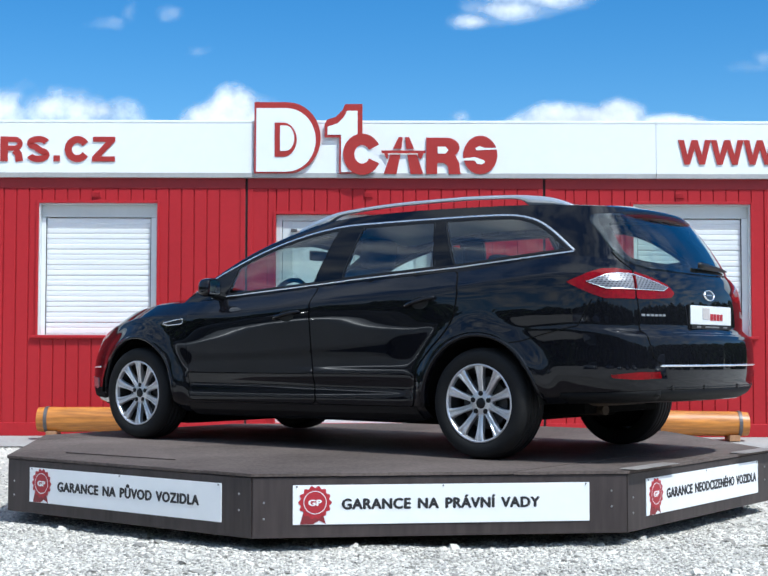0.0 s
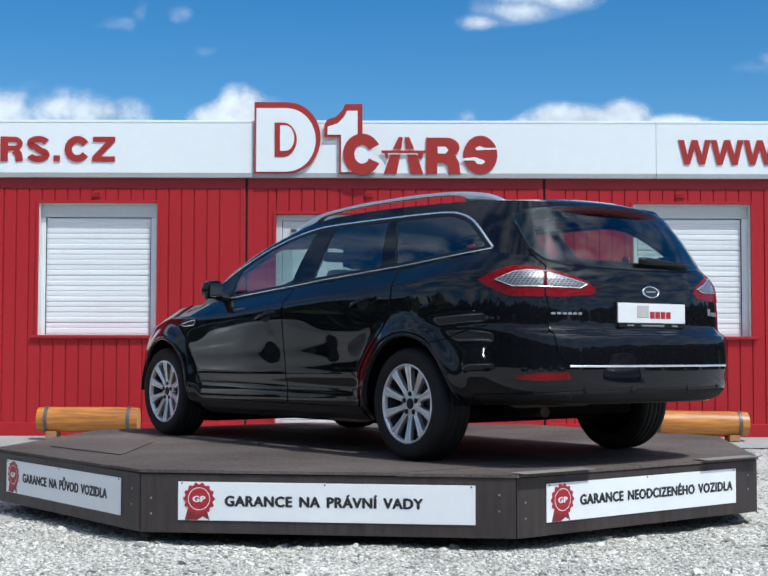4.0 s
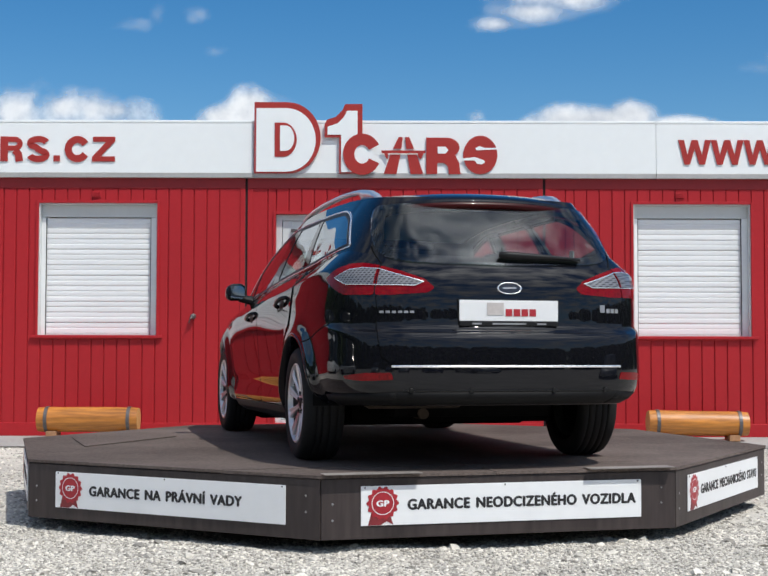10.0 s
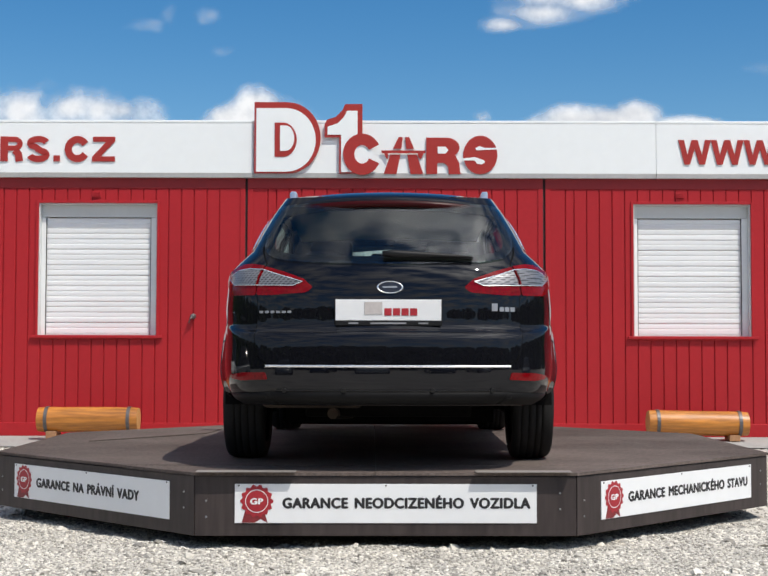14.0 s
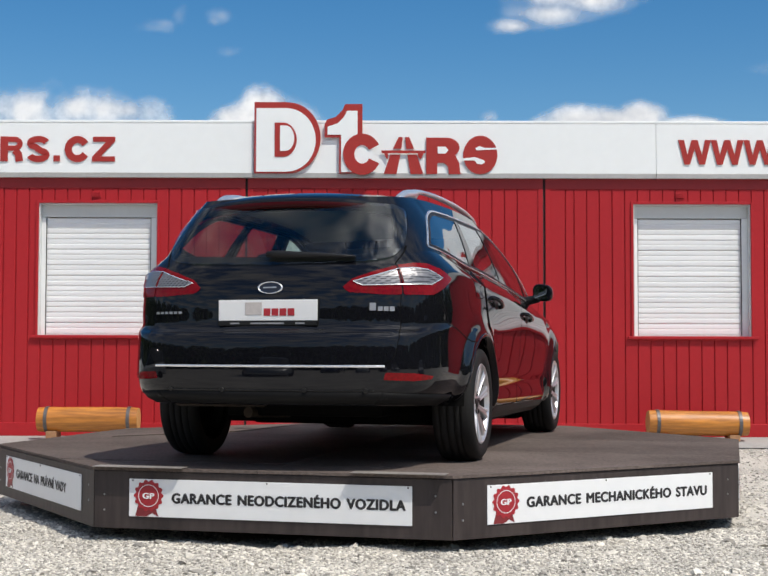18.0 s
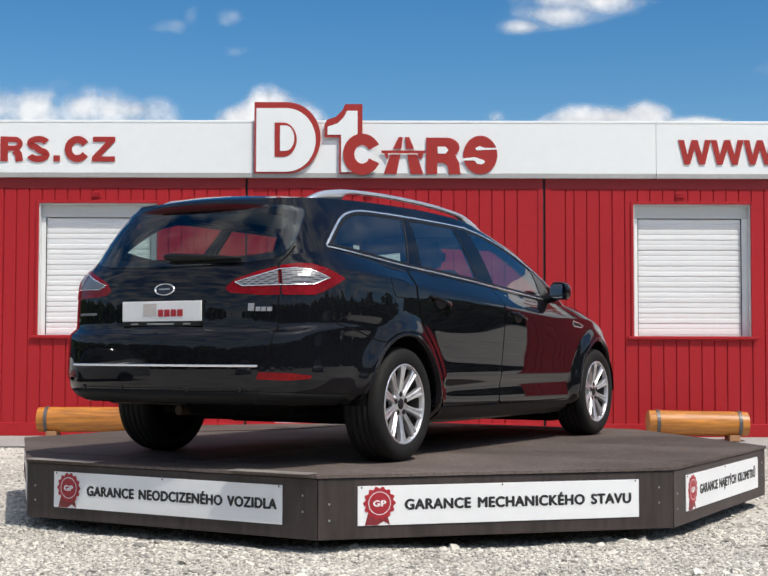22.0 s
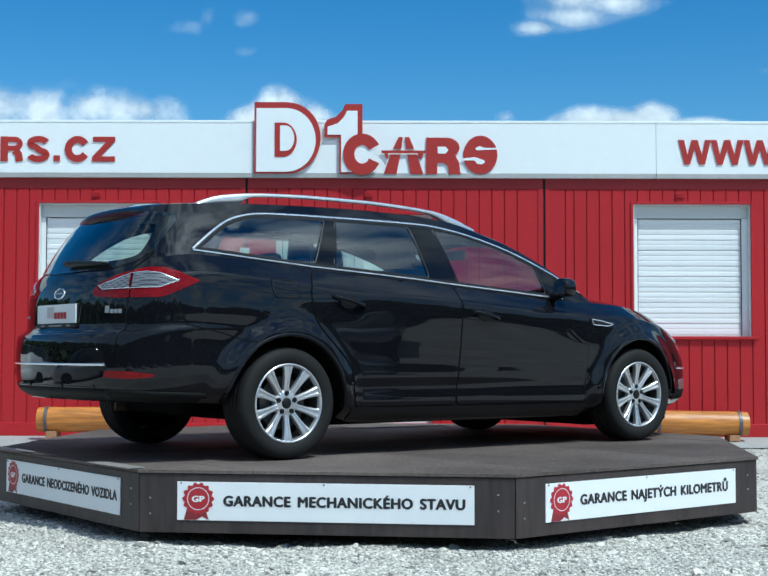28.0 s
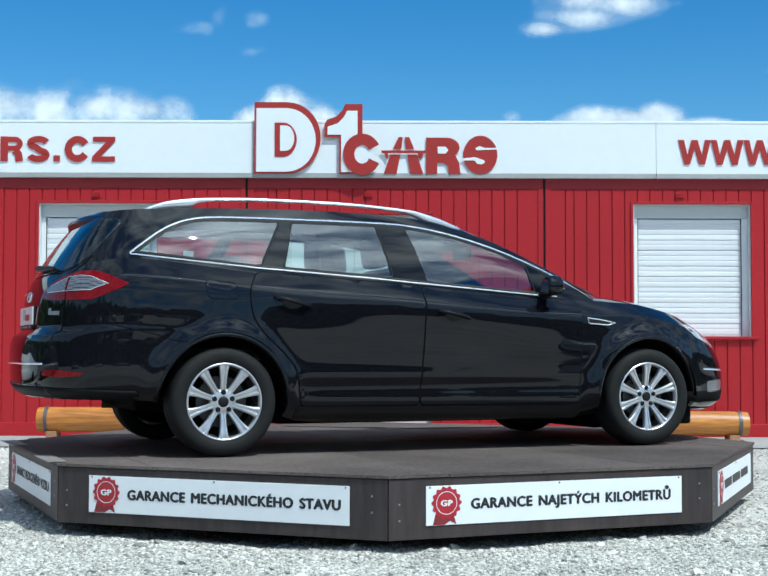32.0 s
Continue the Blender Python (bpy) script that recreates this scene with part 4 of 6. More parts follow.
def house_curves():
    """Foot and head of the greenhouse, as matched chains of points (half a car)."""
    tail = [p for p in BELT if p.x <= -1.7]
    run = [0.0]
    for p, q in zip(tail, tail[1:]):
        run.append(run[-1] + (q - p).length)
    rear_foot = []
    for k in range(55):
        d = run[-1] * k / 54
        rear_foot.append((float(np.interp(d, run, [p.x for p in tail])), float(np.interp(d, run, [p.y for p in tail]))))
    rear_head = smooth_chain([(-2.065, 0.0), (-2.062, 0.16), (-2.052, 0.34), (-2.025, 0.465), (-1.965, 0.53), (-1.84, 0.562), (-1.66, 0.578)], [9, 9, 9, 9, 9, 9])
    foot, head = [], []
    for f, h in zip(rear_foot, rear_head):
        foot.append(Vector((f[0], f[1], BELT_Z(f[0]))))
        head.append(Vector((h[0], h[1], SIDE_ROOF_Z(h[0]) + 0.02 * (1 - (h[1] / 0.57) ** 2))))
    bx, by = [p.x for p in BELT if p.x > -2.0], [p.y for p in BELT if p.x > -2.0]
    yb = lambda x: float(np.interp(x, bx, by))
    n = 92
    for k in range(1, n + 1):
        s = k / n
        xf = -1.7 + s * (A_FOOT + 1.7)
        xh = -1.66 + s * (0.16 + 1.66)
        foot.append(Vector((xf, yb(xf), BELT_Z(xf))))
        head.append(Vector((xh, SIDE_ROOF_Y(xh), SIDE_ROOF_Z(xh))))
    f0, h0 = foot[-1], head[-1]
    fr_foot = smooth_chain([(f0.x, f0.y), (1.20, 0.66), (1.34, 0.45), (1.42, 0.22), (1.44, 0.0)], [4] * 4)[1:]
    fr_head = smooth_chain([(h0.x, h0.y), (0.235, 0.54), (0.30, 0.37), (0.335, 0.18), (0.345, 0.0)], [4] * 4)[1:]
    for f, h in zip(fr_foot, fr_head):
        foot.append(Vector((f[0], f[1], BELT_Z(A_FOOT) + 0.045 * (1 - (f[1] / f0.y) ** 2))))
        head.append(Vector((h[0], h[1], h0.z + 0.035 * (1 - (h[1] / h0.y) ** 2))))
    return foot, head, len(rear_foot), n


FOOT, HEAD, N_REAR, N_SIDE = house_curves()


def house_grid(rows=18):
    grid = []
    for j in range(rows + 1):
        v = j / rows
        row = []
        for i, (f, h) in enumerate(zip(FOOT, HEAD)):
            p = f.lerp(h, v)
            bow = 0.03 * 4 * v * (1 - v) * 0.6
            # A pillar line: the side rises steeply first, so that the pillar bows upward
            out = Vector((0, 1, 0)) if N_REAR <= i < N_REAR + N_SIDE else Vector((-1 if i < N_REAR - 15 else -1 + 1.35 * (i - N_REAR + 15) / 15, 0.3 * min(1, f.y / 0.3), 0)) if i < N_REAR else Vector((0.7, 0, 0.7))
            if N_REAR <= i < N_REAR + N_SIDE:
                s = (i - N_REAR) / N_SIDE
                p = p + Vector((0, 0, 0.045 * 4 * v * (1 - v) * max(0, (s - 0.45) / 0.55)))
            row.append(p + out.normalized() * bow)
        grid.append(row)
    for _ in range(10):
        old = [list(r) for r in grid]
        for j in range(1, rows):
            for i in range(N_REAR - 45, N_REAR + 14):
                grid[j][i] = old[j][i] * 0.5 + (old[j - 1][i] + old[j + 1][i] + old[j][i - 1] * 1.0 + old[j][i + 1]) * 0.125
    return grid


HOUSE = house_grid()


def roof_grid(rows=9):
    crown = curve((-2.2, 1.425), (-2.0, 1.458), (-1.5, 1.487), (-0.9, 1.5), (-0.4, 1.494), (0.0, 1.468), (0.35, 1.405))
    grid = []
    for j in range(rows + 1):
        s = j / rows
        row = []
        for h in HEAD:
            spine = min(max(h.x, -1.75), 0.0)
            x = h.x + (spine - h.x) * s
            z = h.z + (crown(x) - h.z) * (1 - (1 - s) ** 2.2)
            row.append(Vector((x, h.y * (1 - s), z)))
        grid.append(row)
    return grid


ROOF = roof_grid()


def hood_grid(rows=26, cols=12):
    """From the windscreen's foot to the nose, edge to middle."""
    edge = [p for p in BELT if p.x >= 0.98]
    grid = []
    for p in edge:
        row = []
        for c in range(cols + 1):
            s = c / cols
            crown = 0.052 * min(1, max(0, (2.3 - p.x) / 1.1)) + 0.010
            row.append(Vector((p.x, p.y * (1 - s), p.z + crown * (1 - (1 - s) ** 2.4) + 0.012 * math.sin(min(1, s * 3.2) * math.pi) * min(1, max(0, (2.2 - p.x)))) ))
        grid.append(row)
    return grid


HOOD = hood_grid()


def grid_faces(grid, verts, faces, sides=(1, -1)):
    for sy in sides:
        base = len(verts)
        n = len(grid[0])
        for row in grid:
            verts += [(p.x, p.y * sy, p.z) for p in row]
        for j in range(len(grid) - 1):
            for i in range(n - 1):
                a, b, c, d = base + j * n + i, base + j * n + i + 1, base + (j + 1) * n + i + 1, base + (j + 1) * n + i
                faces.append((a, b, c, d) if sy > 0 else (d, c, b, a))


def refined(grid, n):
    """The same surface with n smooth steps in each cell, both ways."""
    out = np.array([[tuple(p) for p in row] for row in grid], float)
    for _ in range(2):
        out = np.array(smooth_chain(list(out), [n] * (len(out) - 1))).transpose(1, 0, 2)
    return [[Vector(p) for p in row] for row in out.tolist()]


FINE_TUB = refined(TUB, 3)


def shell_tree():
    verts, faces = [], []
    for g in (FINE_TUB, HOUSE, ROOF, HOOD):
        grid_faces(g, verts, faces)
    return BVHTree.FromPolygons(verts, faces)


SHELL = shell_tree()

# outlines of the openings, seen from the side (x, z) and from behind (y, z)
DLO = [(-1.945, 1.163), (-1.80, 1.272), (-1.69, 1.338), (-1.575, 1.378), (-1.44, 1.396), (-0.99, 1.40), (-0.37, 1.398), (-0.19, 1.39), (0.066, 1.35), (0.39, 1.262),
       (0.70, 1.14), (0.80, 1.085), (0.79, 0.956), (0.70, 0.962), (-0.218, 1.027), (-0.43, 1.044), (-1.2, 1.093)]


def inset(poly, d):
    """The outline moved inwards by d (outwards where d is negative)."""
    n = len(poly)
    area = sum(poly[i][0] * poly[(i + 1) % n][1] - poly[(i + 1) % n][0] * poly[i][1] for i in range(n))
    sg = 1 if area > 0 else -1
    out = []
    for i in range(n):
        a, b, c = Vector(poly[i - 1]), Vector(poly[i]), Vector(poly[(i + 1) % n])
        e, f = (b - a).normalized(), (c - b).normalized()
        n1, n2 = Vector((-e.y, e.x)) * sg, Vector((-f.y, f.x)) * sg
        m = (n1 + n2)
        m = m.normalized() / max(0.35, m.normalized().dot(n1)) if m.length > 1e-6 else n1
        out.append(tuple(b + m * d))
    return out


def inside(p, poly):
    hit = False
    n = len(poly)
    for i in range(n):
        (xa, ya), (xb, yb) = poly[i], poly[(i + 1) % n]
        if (ya > p[1]) != (yb > p[1]) and p[0] < (xb - xa) * (p[1] - ya) / (yb - ya) + xa:
            hit = not hit
    return hit


def rounded(poly, r, n=4):
    """The outline with its corners rounded off."""
    out = []
    m = len(poly)
    for i in range(m):
        a, b, c = Vector(poly[i - 1]), Vector(poly[i]), Vector(poly[(i + 1) % m])
        ra, rc = min(r, (a - b).length * 0.45), min(r, (c - b).length * 0.45)
        p, q = b + (a - b).normalized() * ra, b + (c - b).normalized() * rc
        for k in range(n + 1):
            t = k / n
            out.append(tuple(p * (1 - t) ** 2 + b * (2 * t * (1 - t)) + q * t * t))
    return out


VIEWS = {
    "right": (Vector((1, 0, 0)), Vector((0, -3, 0)), Vector((0, 1, 0))),
    "left": (Vector((1, 0, 0)), Vector((0, 3, 0)), Vector((0, -1, 0))),
    "rear": (Vector((0, 1, 0)), Vector((-4, 0, 0)), Vector((1, 0, 0))),
    "front": (Vector((0, 1, 0)), Vector((4, 0, 0)), Vector((-1, 0, 0))),
    "rear_right": (Vector((0.7071, -0.7071, 0)), Vector((-3, -3, 0)), Vector((0.7071, 0.7071, 0))),
    "rear_left": (Vector((0.7071, 0.7071, 0)), Vector((-3, 3, 0)), Vector((0.7071, -0.7071, 0))),
    "front_right": (Vector((0.7071, 0.7071, 0)), Vector((3, -3, 0)), Vector((-0.7071, 0.7071, 0))),
    "front_left": (Vector((0.7071, -0.7071, 0)), Vector((3, 3, 0)), Vector((-0.7071, -0.7071, 0))),
}


def on_shell(view, a, z, lift=0.0):
    along, start, way = VIEWS[view]
    a += 1.3e-4
    place, normal, _, _ = SHELL.ray_cast(start + along * a + Vector((0, 0, z + 0.7e-4)), way, 8)
    if place is None:
        place, normal, _, _ = SHELL.find_nearest(start * 0.3 + along * a + Vector((0, 0, z)))
    if normal.dot(way) > 0:
        normal = -normal
    return place + normal * lift, normal


def patch(view, poly, lift=0.004, thick=0.006, step=0.05, even=0):
    """A plate that follows the body: the outline laid on the shell from that view, lifted and given thickness."""
    bm = bmesh.new()
    bm.faces.new([bm.verts.new((p[0], 0, p[1])) for p in poly])
    a0, a1 = min(p[0] for p in poly), max(p[0] for p in poly)
    z0, z1 = min(p[1] for p in poly), max(p[1] for p in poly)
    k = a0 + step * 0.5
    while k < a1:
        bmesh.ops.bisect_plane(bm, geom=bm.verts[:] + bm.edges[:] + bm.faces[:], plane_co=(k, 0, 0), plane_no=(1, 0, 0))
        k += step
    k = z0 + step * 0.5
    while k < z1:
        bmesh.ops.bisect_plane(bm, geom=bm.verts[:] + bm.edges[:] + bm.faces[:], plane_co=(0, 0, k), plane_no=(0, 0, 1))
        k += step
    bmesh.ops.triangulate(bm, faces=[f for f in bm.faces if len(f.verts) > 4])
    normals = {}
    for v in bm.verts:
        p, nrm = on_shell(view, v.co.x, v.co.z, lift)
        v.co = p
        normals[v.index] = nrm
    bm.verts.index_update()
    way = VIEWS[view][2]
    bm.normal_update()
    if sum(f.normal.dot(way) * f.calc_area() for f in bm.faces) > 0:
        bmesh.ops.reverse_faces(bm, faces=bm.faces[:])
    if even:
        inner = [v for v in bm.verts if not v.is_boundary]
        for _ in range(even):
            bmesh.ops.smooth_vert(bm, verts=inner, factor=0.5, use_axis_x=True, use_axis_y=True, use_axis_z=True)
    if thick:
        rim = [e for e in bm.edges if e.is_boundary]
        for e in rim:
            e.smooth = False
        ex = bmesh.ops.extrude_edge_only(bm, edges=rim)
        bm.normal_update()
        for v in [g for g in ex["geom"] if isinstance(g, bmesh.types.BMVert)]:
            v.co += way * thick
    return bm


def ribbon(view, line, width, lift=0.004, thick=0.006, closed=False, crown=0.004):
    """A raised strip along a line on the body."""
    bm = bmesh.new()
    pts = [Vector(p) for p in line]
    n = len(pts)
    rows = []
    for i, p in enumerate(pts):
        a = pts[(i - 1) % n] if closed or i > 0 else p
        b = pts[(i + 1) % n] if closed or i < n - 1 else p
        d = (b - a).normalized()
        s = Vector((-d.y, d.x)) * width / 2
        inner, outer = p - s, p + s
        q0, n0 = on_shell(view, inner.x, inner.y, lift)
        q1, n1 = on_shell(view, outer.x, outer.y, lift)
        mid, _ = on_shell(view, p.x, p.y, lift + min(crown, width * 0.2))
        way = VIEWS[view][2]
        rows.append([bm.verts.new(q0 + way * thick), bm.verts.new(q0), bm.verts.new(mid), bm.verts.new(q1), bm.verts.new(q1 + way * thick)])
    m = len(rows)
    for i in range(m if closed else m - 1):
        a, b = rows[i], rows[(i + 1) % m]
        for k in range(4):
            bm.faces.new((a[k], a[k + 1], b[k + 1], b[k]))
    if not closed:
        bm.faces.new(rows[0])
        bm.faces.new(rows[-1][::-1])
    bmesh.ops.recalc_face_normals(bm, faces=bm.faces[:])
    return bm


def dense(line, step=0.03):
    out = []
    for a, b in zip(line, line[1:]):
        n = max(1, int((Vector(b) - Vector(a)).length / step))
        out += [tuple(Vector(a).lerp(Vector(b), k / n)) for k in range(n)]
    return out + [line[-1]]


def smooth_line(line, steps=6):
    return [tuple(p) for p in smooth_chain(line, [steps] * (len(line) - 1))]


REAR_GLASS_HALF = [(0.0, 1.044), (0.28, 1.050), (0.49, 1.060), (0.60, 1.080), (0.643, 1.135), (0.638, 1.22), (0.61, 1.32), (0.58, 1.372), (0.3, 1.390), (0.0, 1.396)]
REAR_GLASS = REAR_GLASS_HALF + [(-y, z) for y, z in REAR_GLASS_HALF[-2:0:-1]]
SCREEN = [(-0.66, 0.99), (0.0, 1.01), (0.66, 0.99), (0.60, 1.15), (0.50, 1.345), (0.0, 1.385), (-0.50, 1.345), (-0.60, 1.15)]


def body_mesh(grid, cut):
    verts, faces = [], []
    grid_faces(grid, verts, faces)
    bm = bmesh.new()
    vs = [bm.verts.new(v) for v in verts]
    for f in faces:
        try:
            bm.faces.new([vs[i] for i in f])
        except ValueError:
            pass
    bmesh.ops.remove_doubles(bm, verts=bm.verts[:], dist=1e-5)
    bmesh.ops.dissolve_degenerate(bm, edges=bm.edges[:], dist=1e-6)
    bmesh.ops.recalc_face_normals(bm, faces=bm.faces[:])
    cut(bm)
    return bm


def cut_arches(bm):
    """Opens the wheel arches: what lies inside the circle goes, and the rim's vertices move out onto it."""
    for ax in (-AXLE, AXLE):
        away = lambda v: math.hypot(v.co.x - ax, v.co.z - HUB_Z)
        gone, moved = [], set()
        for f in bm.faces:
            if abs(f.calc_center_median().y) < 0.55:
                continue
            inner = [v for v in f.verts if away(v) < ARCH_R]
            if len(inner) == len(f.verts):
                gone.append(f)
            else:
                moved.update(inner)
        bmesh.ops.delete(bm, geom=gone, context="FACES")
        for v in moved:
            if v.is_valid:
                d = Vector((v.co.x - ax, v.co.z - HUB_Z)).normalized() * ARCH_R
                v.co.x, v.co.z = ax + d.x, HUB_Z + d.y


def cut_windows(bm):
    side, back, fore = inset(DLO, 0.010), inset(REAR_GLASS, 0.015), inset(SCREEN, 0.015)
    gone = []
    for f in bm.faces:
        c = f.calc_center_median()
        n = f.normal
        if abs(n.y) > 0.62 and inside((c.x, c.z), side):
            gone.append(f)
        elif c.x < -1.9 and inside((c.y, c.z), back):
            gone.append(f)
        elif c.x > 0.2 and abs(n.y) <= 0.62 and inside((c.y, c.z), fore):
            gone.append(f)
    bmesh.ops.delete(bm, geom=gone, context="FACES")


def build_wheel(axle_x, side, parent):
    """side +1 left, -1 right; the wheel's outer face looks along side * y."""
    m = Matrix.Translation((axle_x, side * HUB_Y, HUB_Z))
    if side > 0:
        m = m @ Matrix.Rotation(math.pi, 4, "Z")
    wheel = new("wheel")
    wheel.parent = parent
    wheel.matrix_basis = m
    # y: negative is outwards
    tyre = [(0.222, -0.028), (0.232, -0.036), (0.262, -0.041), (0.288, -0.038), (0.303, -0.026), (0.311, -0.008)]
    for y0 in (0.012, 0.045, 0.085, 0.125):
        tyre += [(0.3145, y0), (0.3145, y0 + 0.013), (0.307, y0 + 0.0145), (0.307, y0 + 0.019), (0.3145, y0 + 0.0205)]
    tyre += [(0.311, 0.165), (0.30, 0.18), (0.27, 0.19), (0.225, 0.178)]
    t = part("tyre", lathe(tyre, 56), M_RUBBER, wheel, "black rubber tyre", smooth=True)
    # bulge where it stands
    for v in t.data.vertices:
        if v.co.z < -0.3:
            v.co.z = max(v.co.z, -0.3148)
    rim = part("rim", lathe([(0.223, -0.030), (0.219, -0.034), (0.213, -0.033), (0.208, -0.02), (0.205, -0.006)], 56), M_ALLOY, wheel, "silver alloy rim with ten spokes", smooth=True)
    # the barrel is darker than the rim, so the gaps between spokes stay dark
    part("rim_barrel", lathe([(0.205, -0.006), (0.203, 0.02), (0.195, 0.06), (0.2, 0.16)], 40), M_BRAKE, rim, "dark grey inside of the rim", smooth=True)
    spoke = bmesh.new()
    prof = [(0.058, 0.0165, -0.005), (0.09, 0.0160, -0.010), (0.14, 0.0185, -0.018), (0.185, 0.0245, -0.026), (0.212, 0.032, -0.028)]
    rows = []
    for r, w, y in prof:
        rows.append([spoke.verts.new(p) for p in ((-w, y + 0.03, r), (-w, y + 0.005, r), (-w * 0.75, y, r), (-w * 0.4, y, r), (-w * 0.2, y + 0.006, r), (w * 0.2, y + 0.006, r), (w * 0.4, y, r), (w * 0.75, y, r), (w, y + 0.005, r), (w, y + 0.03, r))])
    for a, b in zip(rows, rows[1:]):
        for k in range(9):
            spoke.faces.new((a[k], a[k + 1], b[k + 1], b[k]))
        spoke.faces.new((a[9], a[0], b[0], b[9]))
    bmesh.ops.recalc_face_normals(spoke, faces=spoke.faces[:])
    first = part("spoke", spoke, M_ALLOY, rim)
    for k in range(1, 10):
        ob = new("spoke", first.data)
        ob.parent = rim
        ob.matrix_basis = Matrix.Rotation(2 * math.pi * k / 10, 4, "Y")
    part("hub_plate", lathe([(0.0, -0.002), (0.03, -0.004), (0.066, -0.004), (0.076, 0.004), (0.078, 0.03)], 30), M_ALLOY, wheel, smooth=True)
    part("hub_cap", lathe([(0.0, -0.010), (0.024, -0.010), (0.031, -0.006), (0.032, 0.0)], 20), M_TRIM, wheel, "dark hub cap", smooth=True)
    nut = None
    for k in range(5):
        a = 2 * math.pi * (k + 0.25) / 5
        if nut is None:
            nut = part("wheel_nut", lathe([(0.0, -0.011), (0.007, -0.011), (0.008, -0.0085), (0.0145, -0.0085), (0.016, 0.004)], 12), M_TRIM, wheel)
        else:
            ob = new("wheel_nut", nut.data)
            ob.parent = wheel
            nut_m = ob
        target = nut if k == 0 else nut_m
        target.location = (0.055 * math.cos(a), 0, 0.055 * math.sin(a))
    part("brake_disc", lathe([(0.07, 0.045), (0.148, 0.045), (0.148, 0.07), (0.07, 0.07)], 36, closed=True), M_BRAKE, wheel, "grey brake disc")
    bm = lathe([(0.0, 0.05), (0.07, 0.03), (0.075, 0.08)], 20)
    part("hub_carrier", bm, M_BRAKE, wheel)
    part("wheel_back", lathe([(0.0, 0.1), (0.2, 0.1), (0.2, 0.12)], 30), M_MATT, wheel)
    return wheel



QUARTER = [(-1.915, 1.164), (-1.80, 1.258), (-1.69, 1.324), (-1.575, 1.364), (-1.44, 1.382), (-1.022, 1.386), (-1.172, 1.106), (-1.5, 1.131)]
REAR_DOOR_PANE = [(-0.952, 1.386), (-0.405, 1.384), (-0.338, 1.054), (-1.042, 1.1)]
FRONT_DOOR_PANE = [(-0.220, 1.376), (-0.10, 1.365), (0.066, 1.334), (0.25, 1.288), (0.42, 1.232), (0.60, 1.158), (0.645, 0.98), (-0.118, 1.032)]
C_PILLAR = [(-1.03, 1.388), (-0.942, 1.388), (-1.03, 1.095), (-1.185, 1.103)]
B_PILLAR = [(-0.412, 1.386), (-0.21, 1.379), (-0.108, 1.03), (-0.348, 1.052)]
FRONT_TRIANGLE = [(0.59, 1.166), (0.72, 1.108), (0.80, 1.062), (0.795, 0.972), (0.635, 0.98)]
DLO_TOP = [(-1.94, 1.166), (-1.80, 1.272), (-1.69, 1.338), (-1.575, 1.378), (-1.44, 1.397), (-1.2, 1.402), (-0.99, 1.402), (-0.7, 1.402), (-0.37, 1.399), (-0.19, 1.39), (0.066, 1.35), (0.39, 1.262), (0.70, 1.14), (0.82, 1.083), (0.95, 1.018), (1.05, 0.965)]
DLO_BOTTOM = [(-1.94, 1.160), (-1.6, 1.128), (-1.2, 1.094), (-0.8, 1.068), (-0.43, 1.044), (-0.218, 1.027), (0.25, 0.995), (0.70, 0.964), (0.80, 0.96)]
FRONT_DOOR = [(-0.166, 1.005), (0.3, 0.968), (0.925, 0.935), (0.935, 0.84), (0.915, 0.5), (0.91, 0.285), (-0.198, 0.285), (-0.176, 0.6), (-0.165, 0.89)]
REAR_DOOR = [(-1.205, 1.068), (-0.8, 1.046), (-0.176, 1.006), (-0.176, 0.89), (-0.187, 0.6), (-0.209, 0.285), (-0.962, 0.285), (-0.972, 0.40), (-1.0, 0.52), (-1.08, 0.605), (-1.185, 0.70), (-1.245, 0.78), (-1.265, 0.85), (-1.275, 0.96)]
LAMP = [(-1.407, 0.928), (-1.358, 0.972), (-1.25, 1.012), (-1.136, 1.043), (-1.05, 1.056), (-0.968, 1.054), (-0.90, 1.034), (-0.84, 1.010), (-0.785, 0.984), (-0.845, 0.948), (-0.905, 0.917), (-0.967, 0.893), (-1.226, 0.890), (-1.383, 0.902)]
LAMP_CLEAR = [(-1.358, 0.957), (-1.142, 1.022), (-1.06, 1.028), (-0.985, 1.020), (-0.882, 0.983), (-0.977, 0.946), (-1.322, 0.937)]


def clip(poly, a, keep):
    """The part of an outline on one side of a line of equal first coordinate."""
    out = []
    n = len(poly)
    ok = (lambda p: p[0] >= a) if keep > 0 else (lambda p: p[0] <= a)
    for i in range(n):
        p, q = poly[i], poly[(i + 1) % n]
        if ok(p):
            out.append(p)
        if ok(p) != ok(q):
            t = (a - p[0]) / (q[0] - p[0])
            out.append((a, p[1] + t * (q[1] - p[1])))
    return out


